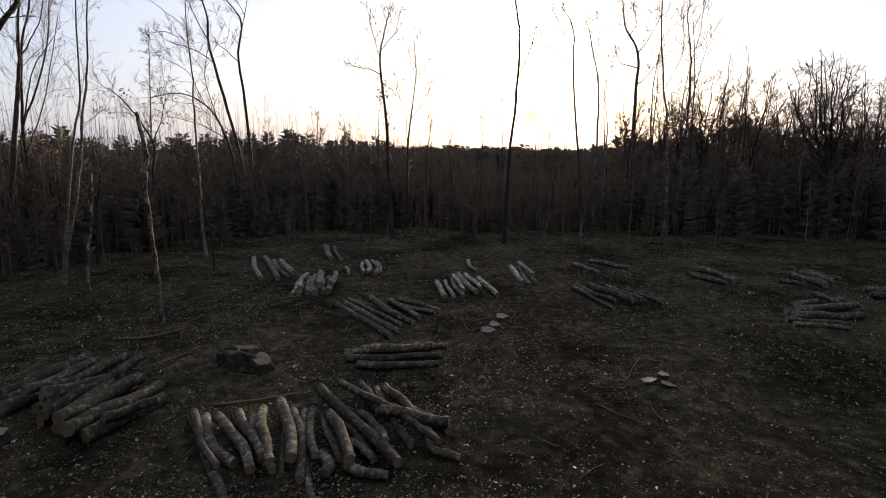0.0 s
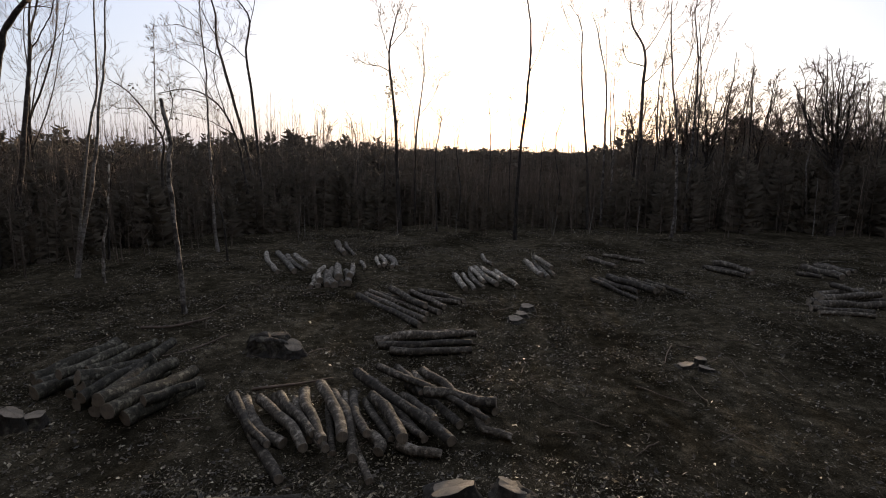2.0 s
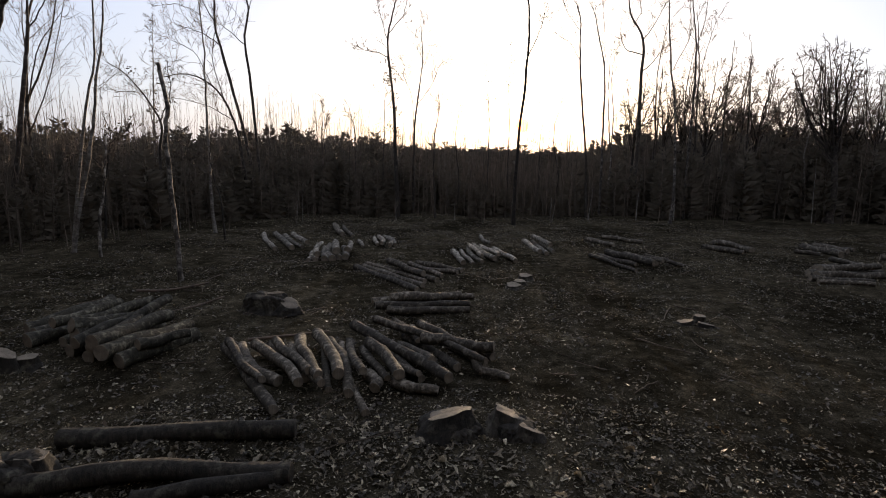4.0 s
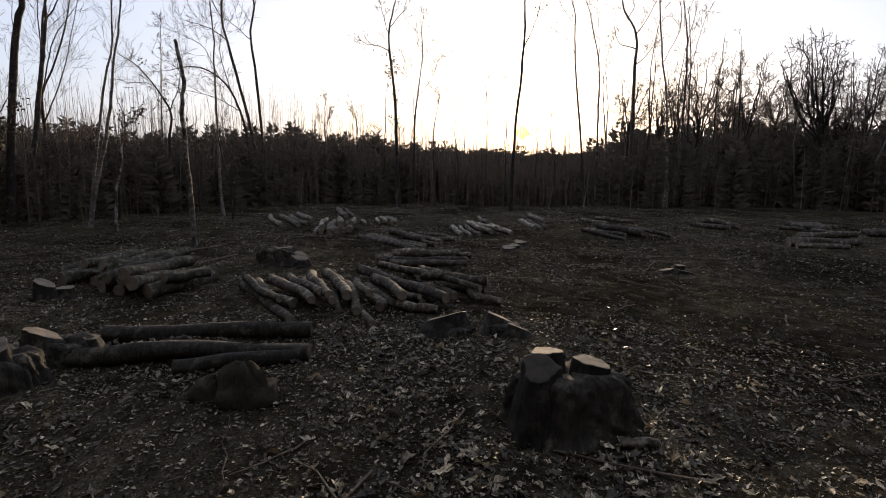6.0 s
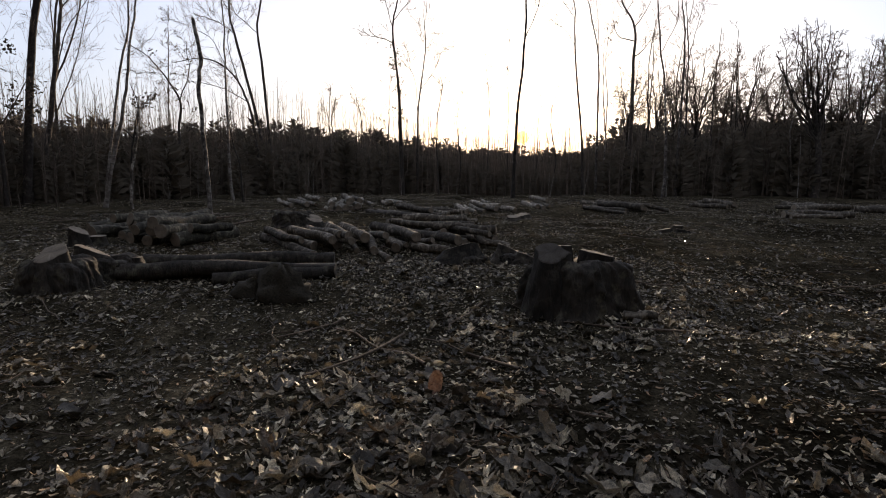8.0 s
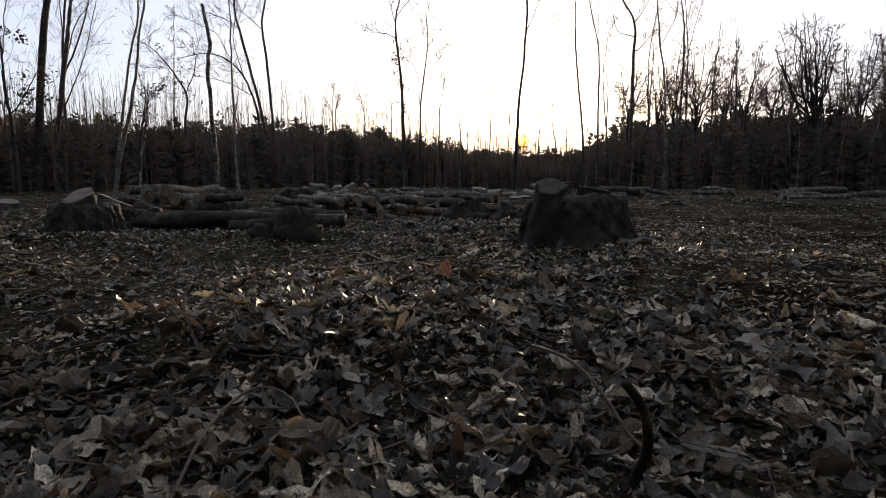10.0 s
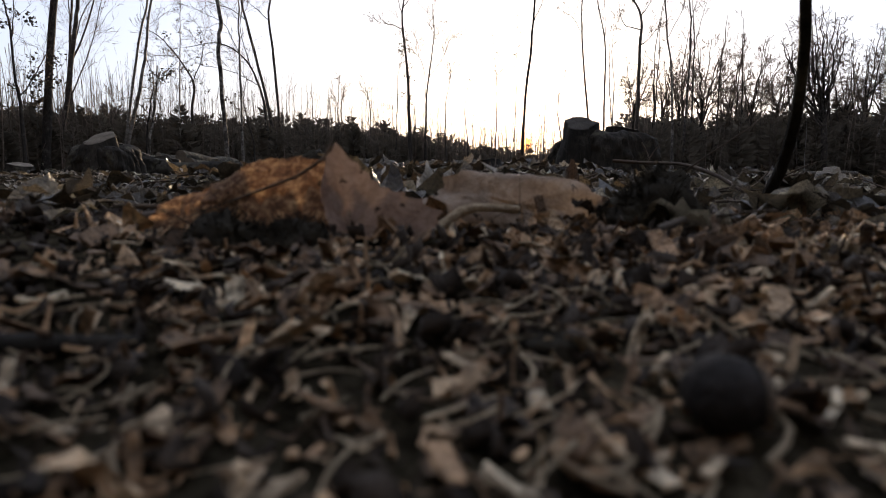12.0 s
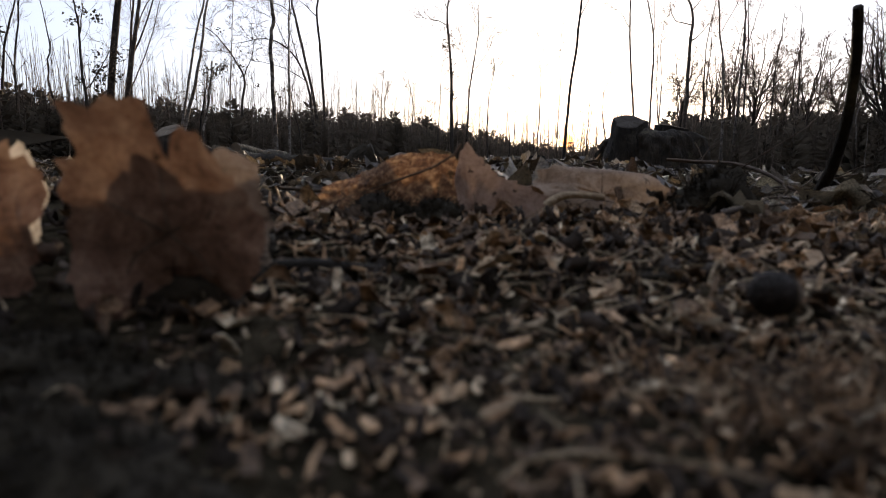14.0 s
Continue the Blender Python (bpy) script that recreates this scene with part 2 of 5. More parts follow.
# ---- mesh tools ----
class Soup:
    """Vertices and faces gathered as arrays and turned into one mesh."""

    def __init__(self):
        self.v, self.f, self.n = [], [], 0

    def put(self, verts, faces):
        verts, faces = np.asarray(verts, float).reshape(-1, 3), np.asarray(faces, int)
        self.v.append(verts)
        self.f.append(faces + self.n)
        self.n += len(verts)

    def tube(self, pts, radii, sides=5):
        pts, radii = np.asarray(pts, float), np.asarray(radii, float)
        k = len(pts)
        tan = np.gradient(pts, axis=0)
        tan /= np.linalg.norm(tan, axis=1)[:, None] + 1e-9
        ref = np.array((0.31, 0.95, 0.05)) if abs(tan[0, 2]) > 0.7 else np.array((0.05, 0.1, 0.99))
        a = np.cross(tan, ref)
        a /= np.linalg.norm(a, axis=1)[:, None] + 1e-9
        b = np.cross(tan, a)
        ang = np.arange(sides) * 2 * math.pi / sides
        ring = a[:, None] * np.cos(ang)[None, :, None] + b[:, None] * np.sin(ang)[None, :, None]
        verts = pts[:, None] + ring * radii[:, None, None] if radii.ndim == 1 else pts[:, None] + ring * radii[:, :, None]
        i, j = np.meshgrid(np.arange(k - 1), np.arange(sides), indexing="ij")
        j2 = (j + 1) % sides
        quads = np.stack((i * sides + j, (i + 1) * sides + j, (i + 1) * sides + j2, i * sides + j2), -1).reshape(-1, 4)
        self.put(verts.reshape(-1, 3), quads)
        return verts

    def mesh(self, name, smooth=True):
        me = bpy.data.meshes.new(name)
        if not self.v:
            return me
        v = np.concatenate(self.v)
        counts = np.concatenate([np.full(len(f), f.shape[1]) for f in self.f])
        loops = np.concatenate([f.ravel() for f in self.f])
        me.vertices.add(len(v))
        me.vertices.foreach_set("co", v.astype(np.float32).ravel())
        me.loops.add(len(loops))
        me.loops.foreach_set("vertex_index", loops.astype(np.int32))
        me.polygons.add(len(counts))
        starts = np.concatenate(((0,), np.cumsum(counts)[:-1]))
        me.polygons.foreach_set("loop_start", starts.astype(np.int32))
        me.polygons.foreach_set("use_smooth", np.full(len(counts), smooth))
        me.update(calc_edges=True)
        me.validate()
        return me


def part(name, soup, material, parent=None, label="", smooth=True):
    me = soup.mesh(name, smooth) if isinstance(soup, Soup) else soup
    if not me.materials:
        me.materials.append(material)
    ob = new(name, me)
    if parent is not None:
        ob.parent = parent
    if label:
        tagged(ob, label)
    return ob


def thing(name, at, label, category, group="", kind=""):
    ob = new(name)
    ob.location = at
    ob.empty_display_size = 0.1
    return tagged(ob, label, category, group, kind)


def vn(x, y, seed=0):
    """Smooth value noise from -1 to 1."""
    x, y = np.asarray(x, float), np.asarray(y, float)
    xi, yi = np.floor(x).astype(np.int64), np.floor(y).astype(np.int64)
    fx, fy = x - xi, y - yi
    fx, fy = fx * fx * (3 - 2 * fx), fy * fy * (3 - 2 * fy)

    def h(a, b):
        q = np.sin(a * 127.1 + b * 311.7 + seed * 74.7) * 43758.5453
        return (q - np.floor(q)) * 2 - 1
    return (h(xi, yi) * (1 - fx) + h(xi + 1, yi) * fx) * (1 - fy) + (h(xi, yi + 1) * (1 - fx) + h(xi + 1, yi + 1) * fx) * fy


def ss(a, b, x):
    t = np.clip((x - a) / (b - a), 0, 1)
    return t * t * (3 - 2 * t)


LAND = (-0.69, -1.71)


def ground_z(x, y):
    x, y = np.asarray(x, float), np.asarray(y, float)
    r = np.hypot(x - LAND[0], y - LAND[1])
    wide = ss(0.2, 1.3, r)
    z = wide * (0.04 * vn(x / 1.9, y / 1.9, 1) + 0.038 * vn(x / 0.7, y / 0.7, 2) + 0.03) + 0.014 * ss(0.5, 1.4, r) * vn(x / 0.3, y / 0.3, 6)
    z = z + 0.011 * vn(x / 0.21, y / 0.21, 3) * ss(0.1, 0.5, r) + 0.005 * vn(x / 0.07, y / 0.07, 4) + 0.0025 * vn(x / 0.028, y / 0.028, 5)
    z = z + 0.018 * ss(0.12, 0.45, r)
    return z * (1 - ss(40, 80, r))


def gz(x, y):
    return float(ground_z(x, y))


rng = np.random.default_rng(7)


# ---- ground: one sheet to the horizon, finest where the camera lands ----
def build_ground():
    half = 175
    u = np.linspace(-1, 1, 2 * half + 1)
    s = 0.27 * np.sinh(8.6 * u)
    gx, gy = np.meshgrid(LAND[0] + 0.1 + s, LAND[1] + 0.25 + s, indexing="xy")
    z = ground_z(gx, gy)
    k = 2 * half + 1
    i, j = np.meshgrid(np.arange(k - 1), np.arange(k - 1), indexing="ij")
    quads = np.stack((i * k + j, i * k + j + 1, (i + 1) * k + j + 1, (i + 1) * k + j), -1).reshape(-1, 4)
    s2 = Soup()
    s2.put(np.stack((gx, gy, z), -1).reshape(-1, 3), quads)
    return tagged(part("ground", s2, M_SOIL), "dark damp woodland soil strewn with dead leaves", "ground", kind="structure")


build_ground()


# ---- leaves ----
def leaf_template(seed, lobes=5, curl=0.35, rim=12):
    """A dry crumpled leaf, about 1 long, centred on its midrib: a toothed rim round an inner ring."""
    r = np.random.default_rng(seed)
    ang = np.linspace(-0.95 * math.pi, 0.95 * math.pi, rim)
    if lobes > 1:
        rad = 0.40 + 0.07 * np.cos(lobes * ang) + 0.06 * np.cos(ang)
    else:
        rad = 1 / np.sqrt((np.sin(ang) / 0.29) ** 2 + (np.cos(ang) / 0.5) ** 2)
    rad = rad * (1 + 0.09 * r.standard_normal(rim))
    if r.random() < 0.4:                                   # a torn side
        cut = r.integers(2, rim - 4)
        rad[cut:cut + 3] *= r.uniform(0.5, 0.75)
    aspect = r.uniform(0.5, 1.05)
    px, py = np.sin(ang) * rad * aspect, np.cos(ang) * rad
    qx, qy = px * 0.52, py * 0.52
    c1, c2 = curl * r.uniform(0.2, 2.0), curl * r.uniform(-0.9, 1.3)
    ph = r.uniform(0, 6.28, 3)

    def lift(x, y):
        return c1 * np.abs(x) ** 1.4 * 1.3 + c2 * y * y * 1.3 + 0.085 * np.sin(9 * x + ph[0]) * np.cos(7 * y + ph[1]) + 0.06 * np.sin(15 * y + 6 * x + ph[2])

    rimz = lift(px, py) + 0.03 * r.standard_normal(rim)
    inz = lift(qx, qy) + 0.015 * r.standard_normal(rim)
    v = np.array([(0, 0, 0.0)] + list(zip(qx, qy, inz)) + list(zip(px, py, rimz)))
    tris = np.array([(0, 2 + a, 1 + a) for a in range(rim - 1)])
    quads = np.array([(1 + a, 2 + a, 1 + rim + a + 1, 1 + rim + a) for a in range(rim - 1)])
    return v, tris, quads


def small_leaf_template(seed, curl=0.3):
    r = np.random.default_rng(seed)
    v = np.array([(0, -0.5, 0.05), (0.27, -0.2, 0.18 * curl), (0.34, 0.15, 0.3 * curl), (0, 0.55, 0.1), (-0.3, 0.2, 0.3 * curl), (-0.3, -0.15, 0.1 * curl), (0.02, 0.02, -0.03)])
    v = v + 0.06 * r.standard_normal(v.shape)
    ring = [0, 1, 2, 3, 4, 5]
    return v, np.array([(6, ring[i], ring[(i + 1) % 6]) for i in range(6)])


def rot_batch(yaw, tilt, spin):
    n = len(yaw)
    cy, sy, ct, st, cs, sn = np.cos(yaw), np.sin(yaw), np.cos(tilt), np.sin(tilt), np.cos(spin), np.sin(spin)
    z, o = np.zeros(n), np.ones(n)
    rz = np.stack((cy, -sy, z, sy, cy, z, z, z, o), -1).reshape(n, 3, 3)
    rx = np.stack((o, z, z, z, ct, -st, z, st, ct), -1).reshape(n, 3, 3)
    rs = np.stack((cs, -sn, z, sn, cs, z, z, z, o), -1).reshape(n, 3, 3)
    return rz @ rx @ rs


def scatter(soup, v, faces, x, y, z, size, yaw, tilt, spin):
    n = len(x)
    if not n:
        return
    m = rot_batch(yaw, tilt, spin)
    w = np.einsum("nij,vj->nvi", m, v) * size[:, None, None] + np.stack((x, y, z), -1)[:, None]
    base = soup.n
    soup.v.append(w.reshape(-1, 3))
    soup.n += n * len(v)
    for f in faces:
        soup.f.append((f[None] + (np.arange(n) * len(v))[:, None, None] + base).reshape(-1, f.shape[1]))


def sample_fan(n, near, far, power, wide=58):
    """Places on the ground ahead of the landing spot, thinning with distance."""
    r = near + (far - near) * rng.random(n) ** power
    a = np.radians(rng.uniform(-wide, wide, n) + rng.normal(0, 7, n))
    return LAND[0] + r * np.sin(a), LAND[1] + r * np.cos(a), r


def leafy(x, y):
    """How thick the leaves lie: drifts, and bare dark patches of moss and soil."""
    d = np.clip(0.55 + 0.95 * vn(x / 0.9, y / 0.9, 11) + 0.5 * vn(x / 0.35, y / 0.35, 13), 0.04, 1)
    d = d * (1 - 0.72 * ss(0.45, 1.2, x) * (1 - ss(4.0, 6.0, y)))
    d = d * (1 - 0.65 * (1 - ss(-2.0, -1.0, x)) * (1 - ss(2.4, 3.4, y)))
    return d * (1 - 0.85 * np.exp(-((x + 1.75) ** 2 + (y - 0.1) ** 2) / 0.35))


def build_litter():
    s1 = Soup()
    for k in range(24):
        x, y, r = sample_fan(1050, 0.5, 6.0, 0.72)
        keep = rng.random(len(x)) < np.where(r < 0.8, 0.25, 1.0) * leafy(x, y)
        x, y, r = x[keep], y[keep], r[keep]
        n = len(x)
        v, t, q = leaf_template(20 + k, (1, 1, 1, 5, 1, 1)[k % 6], 0.55, 14)
        v = v * ((0.5, 0.8, 0.62, 0.4, 0.7, 0.85)[k % 6], 1, 1)
        size = (0.018 + 0.10 * rng.random(n) ** 2.2) * np.where(r < 0.8, 0.6, 1.0)
        tilt = np.clip(rng.normal(0, 0.24, n), -1.2, 1.2)
        scatter(s1, v, (t, q), x, y, ground_z(x, y) + 0.003 + 0.3 * size * np.abs(np.sin(tilt)) + 0.010 * rng.random(n), size,
                rng.uniform(0, 6.28, n), tilt, rng.uniform(0, 6.28, n))
    for k in range(10):                                    # a closer cover of larger curled leaves where the lens comes down
        x, y, r = sample_fan(150, 0.62, 2.8, 0.8, 55)
        keep = rng.random(len(x)) < np.clip(leafy(x, y) * 1.5, 0.2, 1)
        x, y = x[keep], y[keep]
        n = len(x)
        v, t, q = leaf_template(70 + k, 1, 0.5, 16)
        v = v * ((0.7, 0.95, 0.8, 1.1, 0.6)[k % 5], 1, 1)
        size = 0.04 + 0.10 * rng.random(n) ** 1.8
        tilt = np.clip(rng.normal(0, 0.2, n), -0.8, 0.8)
        scatter(s1, v, (t, q), x, y, ground_z(x, y) + 0.006 + 0.3 * size * np.abs(np.sin(tilt)) + 0.008 * rng.random(n), size,
                rng.uniform(0, 6.28, n), tilt, rng.uniform(0, 6.28, n))
    for k in range(6):                                     # broken scraps that fill the gaps between the whole leaves
        x, y, r = sample_fan(8500, 0.55, 6.5, 0.68)
        n = len(x)
        v, t = small_leaf_template(120 + k, 0.5)
        size = 0.008 + 0.03 * rng.random(n) ** 1.8
        tilt = np.clip(rng.normal(0, 0.4, n), -1.3, 1.3)
        scatter(s1, v * ((0.6, 1.0, 0.45)[k % 3], 1, 1), (t,), x, y, ground_z(x, y) + 0.003 + 0.35 * size * np.abs(np.sin(tilt)), size, rng.uniform(0, 6.28, n), tilt, rng.uniform(0, 6.28, n))
    tagged(part("leaf_litter", s1, M_LITTER), "dry curled brown and grey fallen leaves covering the ground", "leaf litter", kind="stuff")
    s2 = Soup()
    for k in range(8):
        x, y, r = sample_fan(34000, 3.0, 24.0, 0.75, 60)
        keep = rng.random(len(x)) < np.clip(0.6 + 0.6 * vn(x / 1.6, y / 1.6, 12) + 0.7 * vn(x / 0.45, y / 0.45, 14), 0.06, 1) * (1 - 0.6 * ss(1.0, 3.0, x) * (1 - ss(7.0, 10.0, y)))
        x, y = x[keep], y[keep]
        n = len(x)
        r3 = np.random.default_rng(40 + k)
        v = np.array(((0, -0.5, 0.03), (0.2, 0.02, 0.09), (0.03, 0.5, 0.02), (-0.2, -0.05, 0.1))) * ((0.45, 0.8, 1.1, 0.6)[k % 4], 1, 1) + 0.09 * r3.standard_normal((4, 3))
        size = 0.016 + 0.05 * rng.random(n) ** 1.7
        tilt = np.clip(rng.normal(0, 0.5, n), -1.3, 1.3)
        scatter(s2, v, (np.array(((0, 1, 2), (0, 2, 3))),), x, y, ground_z(x, y) + 0.006 + 0.3 * size * np.abs(np.sin(tilt)), size,
                rng.uniform(0, 6.28, n), tilt, rng.uniform(0, 6.28, n))
    for k in range(4):                                     # thinner leaves all round and behind
        x, y, r = sample_fan(11000, 0.35, 13.0, 0.6, 180)
        keep = rng.random(len(x)) < np.clip(0.5 + 0.7 * vn(x / 0.9, y / 0.9, 15), 0.05, 1) * np.where(r < 0.7, 0.3, 1)
        x, y = x[keep], y[keep]
        n = len(x)
        v = np.array(((0, -0.5, 0.03), (0.2, 0.02, 0.09), (0.03, 0.5, 0.02), (-0.2, -0.05, 0.1))) * ((0.7, 1.1, 1.5, 0.9)[k], 1, 1)
        size = 0.016 + 0.045 * rng.random(n) ** 1.7
        tilt = np.clip(rng.normal(0, 0.4, n), -1.3, 1.3)
        scatter(s2, v, (np.array(((0, 1, 2), (0, 2, 3))),), x, y, ground_z(x, y) + 0.006 + 0.3 * size * np.abs(np.sin(tilt)), size,
                rng.uniform(0, 6.28, n), tilt, rng.uniform(0, 6.28, n))
    tagged(part("far_leaf_litter", s2, M_FARLITTER), "dead leaves scattered thinly over the clearing", "leaf litter", kind="stuff")


build_litter()


def lumpy(at, r, seed, squash=0.75, bumps=0.35, seg=18):
    r2 = np.random.default_rng(seed)
    th = np.linspace(0, math.pi, seg // 2 + 1)
    ph = np.linspace(0, 2 * math.pi, seg, endpoint=False)
    a, b = np.meshgrid(th, ph, indexing="ij")
    d = 1 + bumps * (vn(a * 2.3 + seed, b * 1.6, seed) * 0.6 + vn(a * 5, np.cos(b) * 4, seed + 1) * 0.4) + 0.11 * bumps * r2.standard_normal(a.shape)
    v = np.stack((np.sin(a) * np.cos(b) * d, np.sin(a) * np.sin(b) * d, np.cos(a) * d * squash), -1) * r
    n = len(ph)
    i, j = np.meshgrid(np.arange(len(th) - 1), np.arange(n), indexing="ij")
    j2 = (j + 1) % n
    s = Soup()
    s.put(v.reshape(-1, 3) + np.array(at), np.stack((i * n + j, (i + 1) * n + j, (i + 1) * n + j2, i * n + j2), -1).reshape(-1, 4))
    return s


# ---- logs ----
def log(a, b, r, bend=0.0, seed=0, taper=0.85, group="felled logs", label="felled grey-barked log with pale sawn ends lying in a pile", bark=None):
    dim_cut = bark is M_STUMPBARK
    r2 = np.random.default_rng(1000 + seed)
    a, b = np.array(a, float), np.array(b, float)
    d = b - a
    length = np.linalg.norm(d)
    d /= length
    side = np.cross(d, (0, 0, 1))
    side /= np.linalg.norm(side) + 1e-9
    ob = thing("log", a, label, "log", group)
    k, sides = 9, 10
    t = np.linspace(0, 1, k)
    pts = d[None] * (t * length)[:, None] + side[None] * (bend * np.sin(t * math.pi))[:, None]
    kink = np.sin(t * r2.uniform(4, 9) + seed) * r2.uniform(0.15, 0.5) * (t * (1 - t) * 3)
    pts = pts + side[None] * (r * kink)[:, None] + np.array((0, 0, 1.0)) * (r * 0.35 * np.sin(t * 6 + seed * 2) * (t * (1 - t) * 3))[:, None]
    rad = (r * (1 - (1 - taper) * t))[:, None] * (1 + 0.07 * r2.standard_normal((k, sides)))
    rad[0] *= 1.04
    s = Soup()
    rings = s.tube(pts, rad, sides)
    part("bark", s, bark or M_LOGBARK, ob)
    for ring, way in ((rings[0], -d), (rings[-1], d)):
        e = Soup()
        mid = ring.mean(0)
        inner = mid + (ring - mid) * 0.93 + way * 0.004
        verts = np.concatenate(([mid + way * 0.006], inner, ring))
        n = sides
        fan = np.array([(0, 1 + i, 1 + (i + 1) % n) for i in range(n)])
        lip = np.array([(1 + i, 1 + n + i, 1 + n + (i + 1) % n, 1 + (i + 1) % n) for i in range(n)])
        e.put(verts - mid, fan)
        e.put(verts - mid, lip)
        c = part("cut_end", e, M_DIMCUT if dim_cut else M_CUT, ob, "dull dark log end" if dim_cut else "pale sawn log end", smooth=False)
        c.location = mid
    return ob


def pile(ends, r, group, seed, stretch=1.0, label=None, bark=None, jumble=0.04, top=0.27):
    """Logs laid one after another, each resting on the ground or on those under it."""
    r2 = np.random.default_rng(seed)
    done = []
    for i, (x1, y1, x2, y2) in enumerate(ends):
        cx, cy, hx, hy = (x1 + x2) / 2, (y1 + y2) / 2, (x2 - x1) / 2 * stretch, (y2 - y1) / 2 * stretch
        x1, y1, x2, y2 = cx - hx, cy - hy, cx + hx, cy + hy
        x1, y1, x2, y2 = (q + r2.normal(0, jumble) for q in (x1, y1, x2, y2))
        ri = r * r2.uniform(0.72, 1.28)
        z = [gz(x1, y1) + ri * 0.85, gz(x2, y2) + ri * 0.85]
        for q in np.linspace(0.03, 0.97, 9):
            px, py = x1 + (x2 - x1) * q, y1 + (y2 - y1) * q
            for ax, ay, az, bx, by, bz, rj in done:
                vx, vy = bx - ax, by - ay
                w = np.clip(((px - ax) * vx + (py - ay) * vy) / (vx * vx + vy * vy), 0, 1)
                dist = math.hypot(px - ax - w * vx, py - ay - w * vy)
                if dist < (ri + rj) * 0.92:
                    need = az + (bz - az) * w + math.sqrt((ri + rj) ** 2 * 0.9 - dist * dist * 0.9)
                    e = 0 if q < 0.5 else 1
                    z[e] = max(z[e], min(need, top))
        done.append((x1, y1, z[0], x2, y2, z[1], ri))
        log((x1, y1, z[0]), (x2, y2, z[1]), ri, r2.normal(0, 0.045), seed * 50 + i, r2.uniform(0.7, 0.95), group,
            label or "felled grey-barked log with pale sawn ends lying in a pile", bark)


pile(((-1.55, 5.9, -0.95, 4.9), (-1.3, 6.2, -0.6, 5.2), (-0.95, 6.1, -0.3, 5.3), (-3.32, 5.6, -2.18, 4.15), (-3.08, 5.47, -2.36, 4.68),
      (-2.88, 5.4, -2.03, 4.43), (-2.79, 5.65, -2.09, 4.79), (-2.5, 5.48, -1.83, 4.45), (-2.21, 5.8, -1.8, 4.6), (-2.1, 5.71, -1.59, 4.5),
      (-2.04, 5.91, -1.37, 4.22), (-1.49, 4.84, -1.36, 4.58), (-1.73, 5.7, -1.27, 4.83), (-1.29, 5.24, -0.96, 4.82), (-1.18, 4.73, -0.75, 4.63),
      (-1.48, 6.54, -1.06, 5.76), (-1.26, 6.56, -0.92, 5.82), (-0.44, 5.33, -0.04, 5.04), (-0.86, 6.3, -0.2, 5.51), (-1.13, 6.45, -0.56, 5.71),
      (-1.94, 6.26, -0.66, 4.7), (-1.7, 6.34, -0.28, 5.09), (-1.05, 5.66, -0.2, 5.47), (-3.22, 5.48, -2.42, 4.5), (-2.7, 5.5, -2.0, 4.62), (-2.4, 5.55, -1.9, 4.52), (-2.3, 5.8, -1.72, 4.62),
      (-1.9, 5.85, -1.5, 4.7), (-1.62, 5.6, -1.15, 4.66), (-1.35, 5.9, -0.85, 5.0)), 0.056, "fanned log pile", 1, jumble=0.012, top=0.26)
pile(((-5.75, 5.7, -5.5, 6.8), (-5.3, 5.55, -5.1, 6.5), (-4.7, 5.2, -4.5, 6.3), (-5.93, 5.78, -5.62, 6.92), (-5.56, 5.48, -5.41, 6.3),
      (-5, 5.31, -4.79, 5.98), (-5.22, 5.85, -5.03, 6.89), (-4.24, 4.98, -3.85, 5.98), (-4.16, 5.16, -3.8, 5.72), (-5.01, 5.49, -4.62, 6.26),
      (-4.34, 4.89, -4.17, 6.37), (-4.55, 5.07, -4.71, 6.78), (-5.4, 5.6, -5.25, 6.6), (-4.85, 5.2, -4.62, 6.2), (-4.45, 5.0, -4.3, 6.2), (-5.15, 5.5, -4.9, 6.5)), 0.08, "log pile by the snag", 2, jumble=0.03, top=0.32, bark=M_MOSSBARK)
pile(((-2.11, 7.91, -0.78, 8.35), (-1.98, 7.72, -0.58, 8.24), (-1.87, 7.5, -0.52, 7.82), (-1.76, 7.29, -0.49, 7.52), (-1.71, 7.63, -0.61, 8.05)), 0.06, "low log pile", 3)
pile(((-2.85, 10.37, -1.46, 8.45), (-2.77, 10.68, -1.34, 8.78), (-2.69, 10.78, -1.25, 9.13), (-2.47, 10.71, -1.12, 9.24), (-2.23, 10.6, -1.36, 9.35),
      (-1.92, 10.77, -0.73, 9.91), (-1.85, 10.64, -1.02, 9.63), (-1.65, 10.66, -0.67, 10.03)), 0.062, "long log pile", 4)
pile(((-4.05, 11.1, -4.37, 12.3), (-3.9, 11.02, -4.22, 12.2), (-3.75, 11.2, -4.1, 12.4), (-3.58, 11.09, -3.92, 12.28), (-3.42, 11.3, -3.75, 12.47),
      (-3.26, 11.16, -3.58, 12.37), (-3.82, 11.1, -4.1, 12.3), (-3.5, 11.2, -3.8, 12.4), (-3.35, 11.35, -3.6, 12.5)), 0.07, "cordwood stack", 5, bark=M_SKYLITBARK)
pile(((-6.63, 14.67, -5.22, 12.33), (-6.39, 14.95, -4.94, 12.36), (-5.67, 13.98, -4.8, 12.56), (-5.3, 13.65, -4.57, 12.52)), 0.065, "far log pile", 6, bark=M_SKYLITBARK)
pile(((-3.6, 13.84, -3.3, 13.04), (-3.34, 14.47, -2.94, 13.21), (-3.2, 14.64, -2.77, 13.1), (-3.05, 14.82, -2.63, 13.12), (-2.9, 14.67, -2.45, 13.26)), 0.065, "far cordwood", 7, bark=M_SKYLITBARK)
